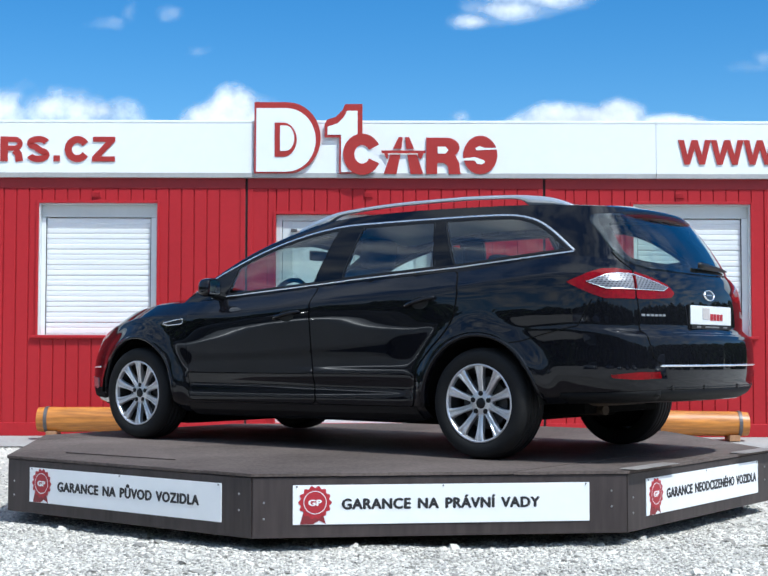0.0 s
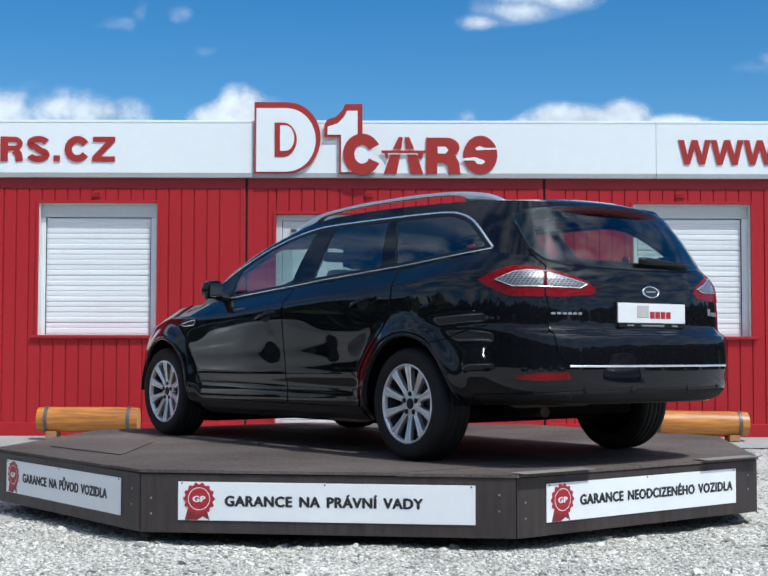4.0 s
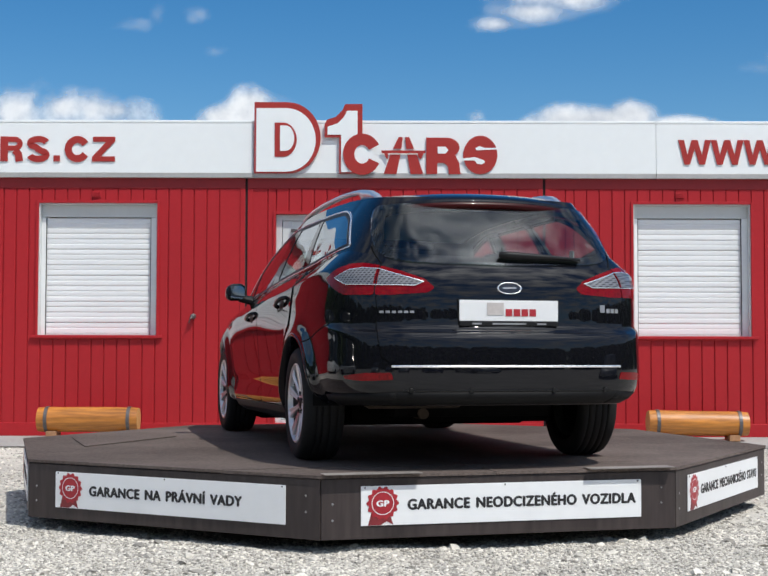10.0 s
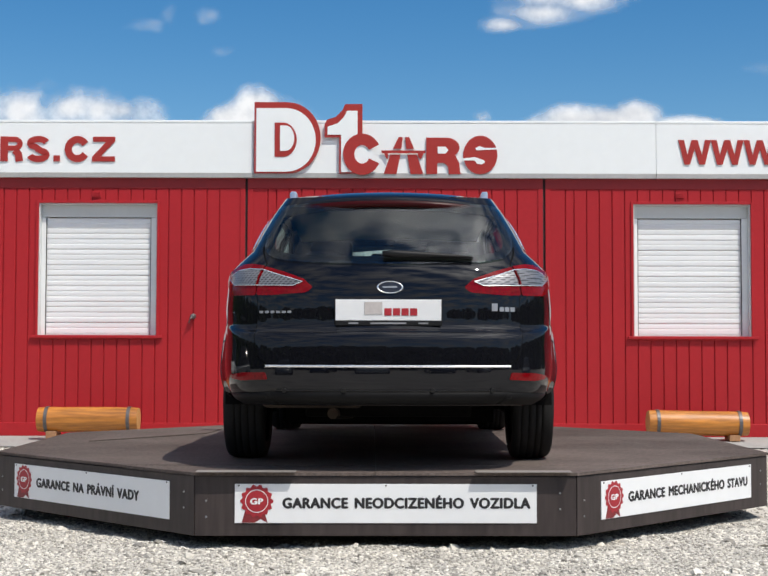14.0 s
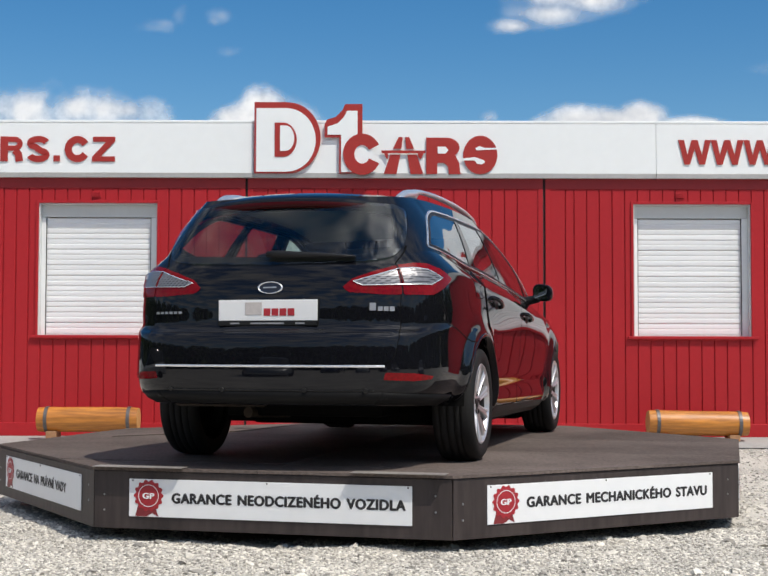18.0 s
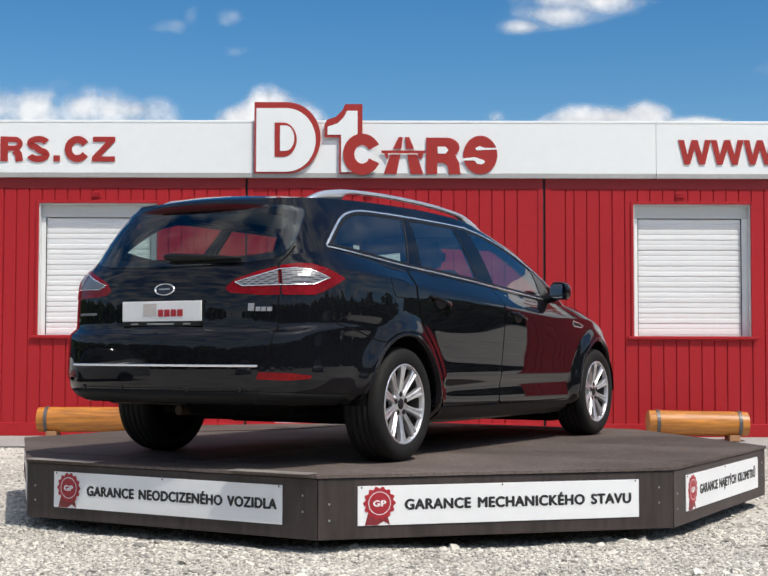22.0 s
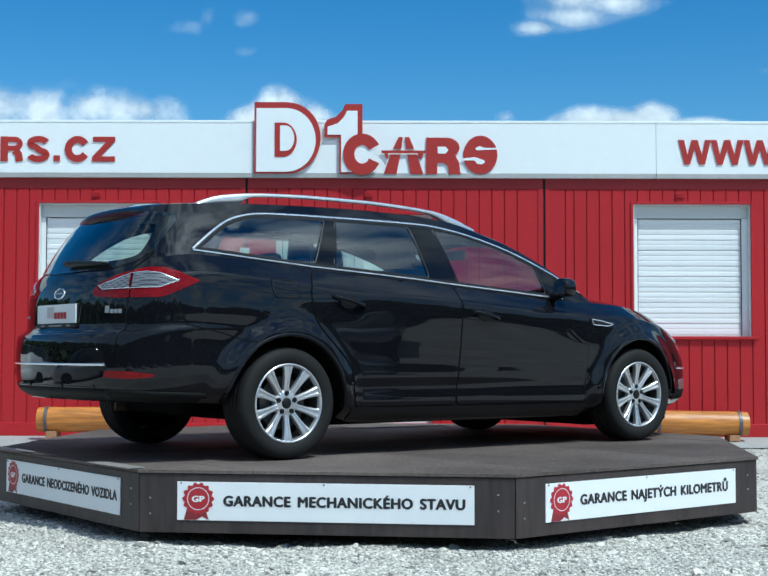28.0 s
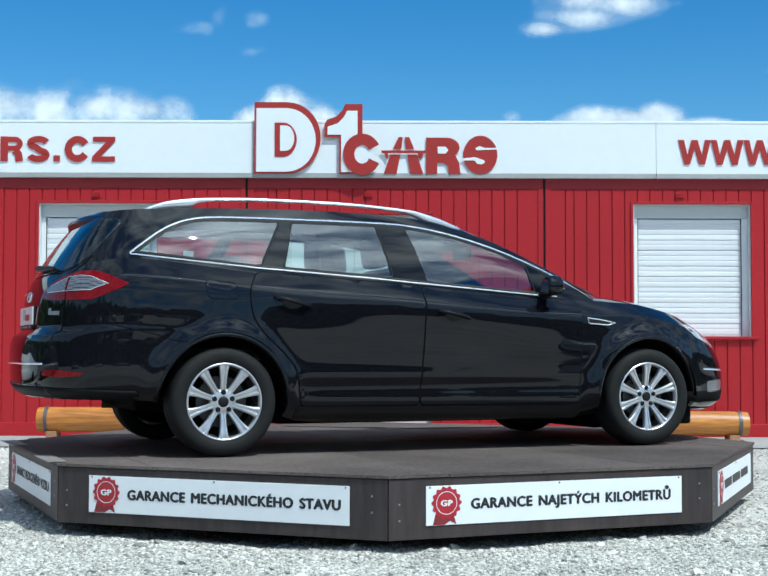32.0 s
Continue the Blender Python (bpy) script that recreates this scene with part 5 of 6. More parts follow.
def build_glazing(car, side):
    for name, poly in (("quarter_window", QUARTER), ("rear_door_window", REAR_DOOR_PANE), ("front_door_window", FRONT_DOOR_PANE)):
        pane = part(name, patch(side, rounded(poly, 0.03), 0.001, 0, 0.06), M_GLASS, car, "tinted side window", smooth=True)
        pane.visible_shadow = False
        part("rubber_border", ribbon(side, dense(rounded(poly, 0.03), 0.02), 0.013, 0.002, 0.012, closed=True), M_TRIM, pane, "black rubber border")
    for poly in (C_PILLAR, B_PILLAR, FRONT_TRIANGLE):
        part("pillar_trim", patch(side, poly, 0.003, 0.02, 0.06), M_GLOSS, car, "black pillar cover", smooth=True)
    # frame between glass and chrome
    part("window_frame", ribbon(side, dense(smooth_line(inset(DLO, 0.012)[:12], 4), 0.03), 0.026, 0.0015, 0.02), M_TRIM, car, "black window frame")
    part("window_frame", ribbon(side, dense(inset(DLO, 0.010)[12:] + inset(DLO, 0.010)[:1], 0.03), 0.022, 0.0015, 0.02), M_TRIM, car, "black window frame")
    part("chrome_strip", ribbon(side, dense(smooth_line(DLO_TOP, 4), 0.03), 0.0092, 0.004, 0.014), M_CHROME, car, "polished chrome window trim")
    part("chrome_strip", ribbon(side, dense(DLO_BOTTOM, 0.04), 0.008, 0.0035, 0.014), M_CHROME, car, "polished chrome window trim")


def build_handle(side, x0, z0, x1, z1, parent):
    bm = bmesh.new()
    pts, rad = [], []
    for t, lift in ((0.0, -0.004), (0.06, 0.020), (0.2, 0.032), (0.5, 0.037), (0.8, 0.032), (0.94, 0.018), (1.0, -0.004)):
        p, _ = on_shell(side, x0 + (x1 - x0) * t, z0 + (z1 - z0) * t, lift)
        pts.append(p)
        rad.append(0.0125)
    tube(pts, rad, 8, bm)
    part("door_handle", bm, M_PAINT, parent, "black strap door handle", smooth=True)
    cx, cz = (x0 + x1) / 2, (z0 + z1) / 2
    part("handle_recess", patch(side, [(cx + 0.06 * math.cos(a), cz - 0.006 + 0.036 * math.sin(a)) for a in (2 * math.pi * k / 20 for k in range(20))], 0.0072, 0.004, 0.05), M_TRIM, parent)


def build_doors(car, side):
    for name, poly, h in (("front_door", FRONT_DOOR, (-0.09, 0.853, 0.125, 0.812)), ("rear_door", REAR_DOOR, (-1.13, 0.918, -0.912, 0.868))):
        door = part(name, patch(side, rounded(poly, 0.035), 0.0055, 0.014, 0.021), M_PAINT, car, smooth=True)
        build_handle(side, *h, door)
        outline = rounded(poly, 0.035)
        part("door_seam", ribbon(side, dense(outline + outline[:1], 0.02), 0.013, 0.0022, 0.004, crown=0.0), M_MATT, car)
    part("sill_cover", ribbon(side, [(-0.99 + 0.06 * k, 0.245 - 0.0006 * k) for k in range(33)], 0.075, 0.004, 0.02), M_TRIM, car, "black plastic sill cover")
    # chrome vent on the wing
    vent = [(0.97, 0.822), (1.06, 0.812), (1.18, 0.792), (1.12, 0.778), (1.0, 0.785), (0.975, 0.79)]
    v = part("wing_vent", patch(side, vent, 0.003, 0.004, 0.05), M_TRIM, car, "wing vent with a chrome edge")
    part("vent_edge", ribbon(side, dense(vent + vent[:1], 0.03), 0.0055, 0.004, 0.006), M_CHROME, v, "chrome edge")
    # lips of the wheel arches
    for ax in (-AXLE, AXLE):
        low = -2 if ax > 0 else -4
        line = [(ax + (ARCH_R + 0.008) * math.cos(radians(a)), HUB_Z + (ARCH_R + 0.008) * math.sin(radians(a))) for a in range(low, 181 - low, 4)]
        part("arch_lip", ribbon(side, line, 0.020, 0.0025, 0.05, crown=0.002), M_PAINT, car, smooth=True)


def build_wheel_well(ax, sy, car):
    bm = bmesh.new()
    r, y0, y1 = ARCH_R + 0.012, 0.5 * sy, 0.89 * sy
    ring = [(ax + r * math.cos(radians(a)), HUB_Z + r * math.sin(radians(a))) for a in range(0, 181, 10)]
    inner = [bm.verts.new((x, y0, z)) for x, z in ring]
    outer = [bm.verts.new((x, y1, z)) for x, z in ring]
    for i in range(len(ring) - 1):
        bm.faces.new((inner[i], inner[i + 1], outer[i + 1], outer[i]))
    bm.faces.new(inner)
    part("wheel_well", bm, M_MATT, car, "dark wheel arch lining")


def build_lamp(view, car):
    lamp = part("tail_lamp", patch(view, rounded(clip(LAMP, -1.138, 1), 0.012, 3), 0.005, 0.02, 0.04), M_LAMP_RED, car, "red and clear tail lamp", smooth=True)
    part("clear_lens", patch(view, rounded(clip(LAMP_CLEAR, -1.132, 1), 0.006, 2), 0.008, 0.004, 0.03), M_LAMP_CLEAR, lamp, "clear ribbed lens")
    inner = part("tail_lamp", patch(view, rounded(clip(LAMP, -1.146, -1), 0.012, 3), 0.005, 0.02, 0.04), M_LAMP_RED, car, "red and clear lamp on the tailgate", smooth=True)
    part("clear_lens", patch(view, rounded(clip(LAMP_CLEAR, -1.152, -1), 0.006, 2), 0.008, 0.004, 0.03), M_LAMP_CLEAR, inner, "clear ribbed lens")
    edge = [p for p in LAMP_CLEAR]
    part("lens_edge", ribbon(view, dense(edge + edge[:1], 0.03), 0.0035, 0.009, 0.004), M_CHROME, lamp, "bright lens edge")
    part("reflector", patch(view, rounded([(-1.272, 0.464), (-1.262, 0.500), (-1.12, 0.497), (-0.988, 0.482), (-1.0, 0.466), (-1.12, 0.458)], 0.006, 2), 0.004, 0.01, 0.02), M_LAMP_RED, car, "red bumper reflector", smooth=True)
    part("lower_bumper", ribbon(view, [(-1.275 + 0.03 * k, 0.372 - 0.0012 * k) for k in range(18)], 0.06, 0.003, 0.02), M_LIP, car, "black lower bumper lip", smooth=True)


def build_rear(car):
    gate_half = [(0.0, 1.030), (0.30, 1.034), (0.50, 1.042), (0.625, 1.055), (0.655, 0.96), (0.668, 0.88), (0.662, 0.787), (0.676, 0.677), (0.655, 0.575), (0.615, 0.545), (0.0, 0.545)]
    gate_poly = gate_half + [(-y, z) for y, z in gate_half[-2:0:-1]]
    gate = part("tailgate", patch("rear", rounded(gate_poly, 0.02), 0.0035, 0.012, 0.022), M_PAINT, car, smooth=True)
    for sy in (-1, 1):
        part("tailgate_seam", ribbon("rear", dense([(sy * y, z) for y, z in [(0.652, 1.15), (0.651, 1.12), (0.642, 1.09)] + gate_half[3:10]], 0.02), 0.006, 0.0025, 0.004, crown=0.0), M_MATT, car)
    glass = part("rear_window", patch("rear", rounded(REAR_GLASS, 0.03), 0.008, 0.01, 0.022, 3), M_REAR_GLASS, car, "tinted rear window", smooth=True)
    glass.visible_shadow = False
    part("glass_border", ribbon("rear", dense(rounded(inset(REAR_GLASS, 0.024), 0.03), 0.02), 0.046, -0.004, 0.004, closed=True, crown=0.0), M_MATT, glass, "black printed glass border")
    part("chrome_strip", ribbon("rear", [(-0.613 + 0.0409 * k, 0.531) for k in range(31)], 0.011, 0.006, 0.01), M_CHROME, gate, "thin chrome strip")
    part("lower_bumper", ribbon("rear", [(-0.62 + 0.04 * k, 0.372) for k in range(32)], 0.062, 0.003, 0.02), M_LIP, car, "black lower bumper lip", smooth=True)
    part("bumper_ridge", ribbon("rear", [(-0.56 + 0.04 * k, 0.412) for k in range(29)], 0.0045, 0.004, 0.012), M_TRIM, car)
    for y in (-0.52, -0.22, 0.22, 0.52):
        p, n = on_shell("rear", y, 0.412, 0.004)
        bm = lathe([(0.0, -0.003), (0.011, -0.003), (0.013, 0.0)], 12)
        bm.transform(Matrix.Translation(p) @ n.to_track_quat("-Y", "Z").to_matrix().to_4x4())
        part("parking_sensor", bm, M_TRIM, car)
    # plate and its holder
    x = -2.412
    holder = part("plate_holder", box(x + 0.002, x + 0.02, -0.272, 0.272, 0.735, 0.87, 0.004), M_TRIM, gate, "black plate holder")
    plate = part("number_plate", box(x - 0.006, x + 0.001, -0.266, 0.266, 0.760, 0.866, 0.003), M_PLATE, holder, "white dealer plate with plain red marks")
    part("plate_mark", box(x - 0.0085, x - 0.007, 0.03, 0.12, 0.79, 0.853, 0.001), material("pale_grey_print", (0.5, 0.46, 0.44), 0.5), plate.parent, "pale grey plain mark")
    for k in range(4):
        part("plate_mark", box(x - 0.0085, x - 0.007, 0.02 - 0.043 * k - 0.036, 0.02 - 0.043 * k, 0.785, 0.822, 0.001), M_SEAL, plate.parent, "plain red mark")
    part("holder_lip", box(x - 0.0095, x + 0.001, -0.264, 0.264, 0.735, 0.7585, 0.003), M_TRIM, holder, "black lower lip of the plate holder")
    for y0, y1 in ((0.20, 0.15), (0.09, -0.09), (-0.15, -0.20)):
        part("holder_print", box(x - 0.0112, x - 0.0096, y1, y0, 0.7425, 0.7505), M_BADGE, holder, "pale print too small to read")
    # oval emblem, badges
    p, n = on_shell("rear", -0.008, 0.927, 0.006)
    m = Matrix.Translation(p) @ n.to_track_quat("-Y", "Z").to_matrix().to_4x4() @ Matrix.Diagonal((2.1, 1, 1, 1))
    bm = lathe([(0.0270, 0.004), (0.0285, -0.004), (0.0312, -0.004), (0.032, 0.004)], 28)
    bm.transform(m)
    ring = part("emblem", bm, M_CHROME, gate, "oval chrome emblem ring", smooth=True)
    bm = lathe([(0.0, -0.001), (0.028, 0.0)], 28)
    bm.transform(m)
    part("emblem_field", bm, material("emblem_blue", (0.006, 0.008, 0.016), 0.3, coat=0.5), ring, "dark blue emblem field")
    part("emblem_bar", patch("rear", [(-0.045, 0.925), (0.026, 0.9235), (0.030, 0.930), (-0.040, 0.932)], 0.009, 0.003, 0.05), M_BADGE, ring, "plain silver bar")
    for k in range(6):
        y = 0.644 - 0.029 * k
        part("badge_bar", patch("rear", [(y - 0.010, 0.798), (y + 0.010, 0.798), (y + 0.010, 0.810), (y - 0.010, 0.810)], 0.0065, 0.004, 0.05), M_BADGE, gate, "silver badge piece")
    for y0, y1, z0, z1 in ((-0.552, -0.522, 0.81, 0.848), (-0.585, -0.562, 0.808, 0.83), (-0.612, -0.59, 0.808, 0.83), (-0.64, -0.617, 0.808, 0.83)):
        part("badge_bar", patch("rear", [(y0, z0), (y1, z0), (y1, z1), (y0, z1)], 0.0065, 0.003, 0.05), M_BADGE, gate, "silver sticker piece")
    # wiper
    bm = bmesh.new()
    rows = []
    for t in range(9):
        f = t / 8
        p, n = on_shell("rear", 0.03 - 0.46 * f, 1.088 - 0.010 * f, 0.03 - 0.012 * f)
        h, d = 0.016 * (1 - f) ** 0.7 * min(1.0, 0.55 + 4 * f) + 0.006, 0.018
        rows.append([bm.verts.new(p + Vector((dx, 0, dz))) for dx, dz in ((0.0, -h), (-d * 0.7, -h * 0.6), (-d, h * 0.2), (-d * 0.6, h * 0.8), (0.0, h))])
    for a, b in zip(rows, rows[1:]):
        for k in range(4):
            bm.faces.new((a[k], a[k + 1], b[k + 1], b[k]))
    bm.faces.new(rows[0])
    bm.faces.new(rows[-1][::-1])
    bmesh.ops.recalc_face_normals(bm, faces=bm.faces[:])
    part("rear_wiper", bm, M_TRIM, car, "black rear wiper", smooth=True)
    # spoiler with its lamp
    bm = bmesh.new()
    rows = []
    for k in range(25):
        y = -0.565 + 1.13 * k / 24
        q = abs(y) / 0.565
        top, _ = on_shell_top(-1.90, y)
        tip = -2.15 + 0.13 * q ** 2.6
        drop = 0.012 * q ** 2
        rows.append([bm.verts.new((px, y, pz)) for px, pz in ((-1.87, top + 0.003), (tip + 0.15, top - 0.004 - 0.004 * q), (tip + 0.06, top - 0.028 - drop * 0.5), (tip + 0.016, top - 0.044 - drop * 0.6),
                                                             (tip, top - 0.06 - drop * 0.6), (tip + 0.008, top - 0.105 - drop * 0.7), (tip + 0.07, top - 0.104 - drop * 0.6), (-1.93, top - 0.06))])
    for a, b in zip(rows, rows[1:]):
        for i in range(8):
            bm.faces.new((a[i], a[(i + 1) % 8], b[(i + 1) % 8], b[i]))
    bm.faces.new(rows[0])
    bm.faces.new(rows[-1][::-1])
    bmesh.ops.recalc_face_normals(bm, faces=bm.faces[:])
    sp = part("roof_spoiler", bm, M_PAINT, car, smooth=True)
    bm = bmesh.new()
    rows = []
    for k in range(25):
        y = -0.545 + 1.09 * k / 24
        q = abs(y) / 0.565
        top, _ = on_shell_top(-1.90, y)
        tip = -2.15 + 0.13 * q ** 2.6 - 0.0025
        drop = 0.012 * q ** 2
        rows.append([bm.verts.new((tip + dx, y, top - dz - drop * 0.62)) for dx, dz in ((0.001, 0.064), (0.0065, 0.098), (0.02, 0.098), (0.02, 0.066))])
    for a, b in zip(rows, rows[1:]):
        for i in range(4):
            bm.faces.new((a[i], a[(i + 1) % 4], b[(i + 1) % 4], b[i]))
    bm.faces.new(rows[0])
    bm.faces.new(rows[-1][::-1])
    bmesh.ops.recalc_face_normals(bm, faces=bm.faces[:])
    part("high_brake_lamp", bm, M_LAMP_DARK, sp, "dark red high brake lamp across the spoiler", smooth=True)
    # muffler
    bm = lathe([(0.0, -0.26), (0.08, -0.26), (0.1, -0.24), (0.1, 0.24), (0.08, 0.26), (0.0, 0.26)], 20)
    bm.transform(Matrix.Translation((-2.04, 0.40, 0.368)) @ Matrix.Diagonal((1, 1, 0.62, 1)))
    part("muffler", bm, M_EXHAUST, car, "brown rusty muffler", smooth=True)
    part("exhaust_pipe", tube([(-1.9, 0.3, 0.27), (-1.4, 0.2, 0.25), (0.5, 0.1, 0.2)], 0.03, 10), M_EXHAUST, car)


def on_shell_top(x, y):
    place, normal, _, _ = SHELL.ray_cast(Vector((x, y, 4)), Vector((0, 0, -1)), 6)
    return place.z, normal


def build_rail(sy, car):
    top = curve((-1.835, 1.440), (-1.76, 1.472), (-1.66, 1.500), (-1.41, 1.526), (-1.075, 1.535), (-0.74, 1.533), (-0.145, 1.503), (0.05, 1.462), (0.22, 1.405))
    gap = curve((-1.835, 0.03), (-1.55, 0.06), (-1.50, 0.032), (-1.40, 0.023), (-0.4, 0.022), (-0.16, 0.024), (-0.08, 0.04), (0.0, 0.06), (0.22, 0.03))
    bm = bmesh.new()
    rows = []
    n = 70
    for k in range(n + 1):
        x = -1.835 + 2.055 * k / n
        y = sy * (SIDE_ROOF_Y(x) - 0.045)
        z = top(x)
        h = gap(x)
        w = 0.019
        rows.append([bm.verts.new((x, y + dy * w, z + dz)) for dy, dz in ((-1, -h), (-1, -0.010), (-0.6, -0.002), (0.6, -0.002), (1, -0.010), (1, -h))])
    for a, b in zip(rows, rows[1:]):
        for i in range(6):
            bm.faces.new((a[i], a[(i + 1) % 6], b[(i + 1) % 6], b[i]))
    bm.faces.new(rows[0])
    bm.faces.new(rows[-1][::-1])
    bmesh.ops.recalc_face_normals(bm, faces=bm.faces[:])
    part("roof_rail", bm, M_RAIL, car, "silver aluminium roof rail", smooth=True)


def build_mirror(sy, car):
    bm = bmesh.new()
    bmesh.ops.create_uvsphere(bm, u_segments=24, v_segments=14, radius=1)
    for v in bm.verts:
        x, y, z = v.co
        q = lambda a: math.copysign(abs(a) ** 0.72, a)
        v.co = (max(q(x), -0.55) * 0.074 - 0.02 * y * sy, q(y) * 0.074, q(z) * 0.062 - 0.010 * y * sy)
    bm.transform(Matrix.Translation((0.70, sy * 0.932, 1.025)))
    mirror = part("door_mirror", bm, M_PAINT, car, "black door mirror", smooth=True)
    bm = bmesh.new()
    pts = [(math.cos(a), math.sin(a)) for a in (2 * math.pi * k / 24 for k in range(24))]
    sq = lambda a: math.copysign(abs(a) ** 0.6, a)
    f = [bm.verts.new((0.652 - 0.02 * sq(c) * 1.0 * 0.085, sy * 0.932 + sq(c) * 0.060, 1.022 + sq(s) * 0.049)) for c, s in pts]
    bm.faces.new(f)
    part("mirror_glass", bm, M_MIRROR, mirror, "mirror glass")
    part("mirror_foot", tube([(0.70, sy * 0.80, 0.965), (0.70, sy * 0.86, 0.975), (0.70, sy * 0.90, 0.99)], [0.035, 0.03, 0.034], 10), M_TRIM, mirror)
    part("turn_signal", box(0.748, 0.764, sy * 0.938 - 0.032, sy * 0.938 + 0.032, 1.0, 1.01, 0.003), M_HEAD, mirror, "clear turn signal strip")


def build_cabin(car):
    """Seats, dashboard, wheel and lining, seen through the glass."""
    part("cabin_floor", box(-1.0, 1.05, -0.72, 0.72, 0.26, 0.34), M_MATT, car)
    part("load_floor", box(-2.28, -1.05, -0.6, 0.6, 0.5, 0.62), M_DASH, car)
    part("dashboard", box(0.62, 1.2, -0.72, 0.72, 0.6, 0.955, 0.06), M_DASH, car, "dark dashboard", smooth=True)
    for y in (-0.38, 0.38):
        seat = part("front_seat", box(-0.12, 0.42, y - 0.25, y + 0.25, 0.4, 0.6, 0.05), M_SEAT, car, "grey cloth front seat", smooth=True)
        bm = box(-0.07, 0.07, -0.24, 0.24, 0.0, 0.6, 0.055)
        bm.transform(Matrix.Translation((-0.11, y, 0.55)) @ Matrix.Rotation(radians(-16), 4, "Y"))
        part("backrest", bm, M_SEAT, seat, smooth=True)
        bm = box(-0.055, 0.055, -0.14, 0.14, 0.0, 0.20, 0.05)
        bm.transform(Matrix.Translation((-0.28, y, 1.135)) @ Matrix.Rotation(radians(-8), 4, "Y"))
        part("headrest", bm, M_DASH, seat, smooth=True)
    bench = part("rear_bench", box(-1.1, -0.6, -0.62, 0.62, 0.4, 0.6, 0.05), M_SEAT, car, "grey cloth rear bench", smooth=True)
    bm = box(-0.07, 0.07, -0.62, 0.62, 0.0, 0.55, 0.05)
    bm.transform(Matrix.Translation((-1.08, 0, 0.55)) @ Matrix.Rotation(radians(-18), 4, "Y"))
    part("backrest", bm, M_SEAT, bench, smooth=True)
    for y in (-0.38, 0.38):
        bm = box(-0.045, 0.045, -0.12, 0.12, 0.0, 0.13, 0.04)
        bm.transform(Matrix.Translation((-1.25, y, 1.06)))
        part("headrest", bm, M_DASH, bench, smooth=True)
    bm = bmesh.new()
    ring = [(0.0, 0.185 * math.cos(a), 0.185 * math.sin(a)) for a in (2 * math.pi * k / 28 for k in range(29))]
    tube(ring, 0.016, 8, bm, cap=False)
    box(-0.02, 0.02, -0.05, 0.05, -0.05, 0.05, 0.01, bm)
    box(-0.01, 0.01, -0.18, 0.18, -0.02, 0.02, 0.004, bm)
    bm.transform(Matrix.Translation((0.50, 0.38, 0.918)) @ Matrix.Rotation(radians(-22), 4, "Y"))
    part("steering_wheel", bm, M_DASH, car, "dark steering wheel", smooth=True)
    lining = [[p - Vector((0, 0, 0.028)) for p in row] for row in ROOF]
    part("headlining", body_mesh(lining, lambda b: None), M_LINING, car, "pale headlining", smooth=True)
    bm = box(0.50, 0.53, -0.13, 0.13, 1.24, 1.31, 0.015)
    part("inner_mirror", bm, M_DASH, car, "inner mirror")
    # paper price sheet behind the side glass
    for sy, x0, x1 in ((-1, -1.62, -1.56),):
        part("paper_sheet", box(x0, x1, sy * 0.69 - 0.002, sy * 0.69 + 0.002, 1.12, 1.19), M_PAPER, car, "white paper sheet behind the window")


def build_front(car):
    for view in ("front_right", "front_left"):
        lamp = part("headlamp", patch(view, rounded([(0.67, 0.785), (0.82, 0.79), (1.02, 0.735), (1.2, 0.675), (1.16, 0.63), (0.97, 0.645), (0.78, 0.70)], 0.02, 3), 0.004, 0.015, 0.04), M_HEAD, car, "clear headlamp", smooth=True)
        part("chrome_strip", ribbon(view, [(0.80 + 0.03 * k, 0.492 - 0.001 * k) for k in range(10)], 0.012, 0.004, 0.01), M_CHROME, car, "chrome fog lamp trim")
        part("fog_lamp", patch(view, rounded([(0.84, 0.335), (0.84, 0.41), (1.06, 0.42), (1.06, 0.345)], 0.03, 3), 0.004, 0.01, 0.04), M_LAMP_CLEAR, car, "front fog lamp")
        part("bumper_insert", ribbon(view, [(0.62 + 0.03 * k, 0.285) for k in range(30)], 0.12, 0.004, 0.01), M_MATT, car, "dull black lower front bumper", smooth=True)
    part("grille", patch("front", rounded([(-0.42, 0.30), (0.42, 0.30), (0.5, 0.45), (0.46, 0.56), (-0.46, 0.56), (-0.5, 0.45)], 0.04), 0.004, 0.01, 0.06), M_TRIM, car, "black front grille")
    wind = part("windscreen", patch("front", rounded(SCREEN, 0.04), 0.002, 0, 0.05), M_GLASS, car, "clear windscreen", smooth=True)
    wind.visible_shadow = False
    part("glass_border", ribbon("front", dense(rounded(inset(SCREEN, 0.018), 0.04), 0.03), 0.05, 0.003, 0.004, closed=True), M_TRIM, wind, "black printed glass border")


BUMPER_SEAM = [(-2.11, 0.888), (-2.065, 0.80), (-2.035, 0.745), (-1.99, 0.737), (-1.84, 0.703), (-1.70, 0.662), (-1.64, 0.655)]


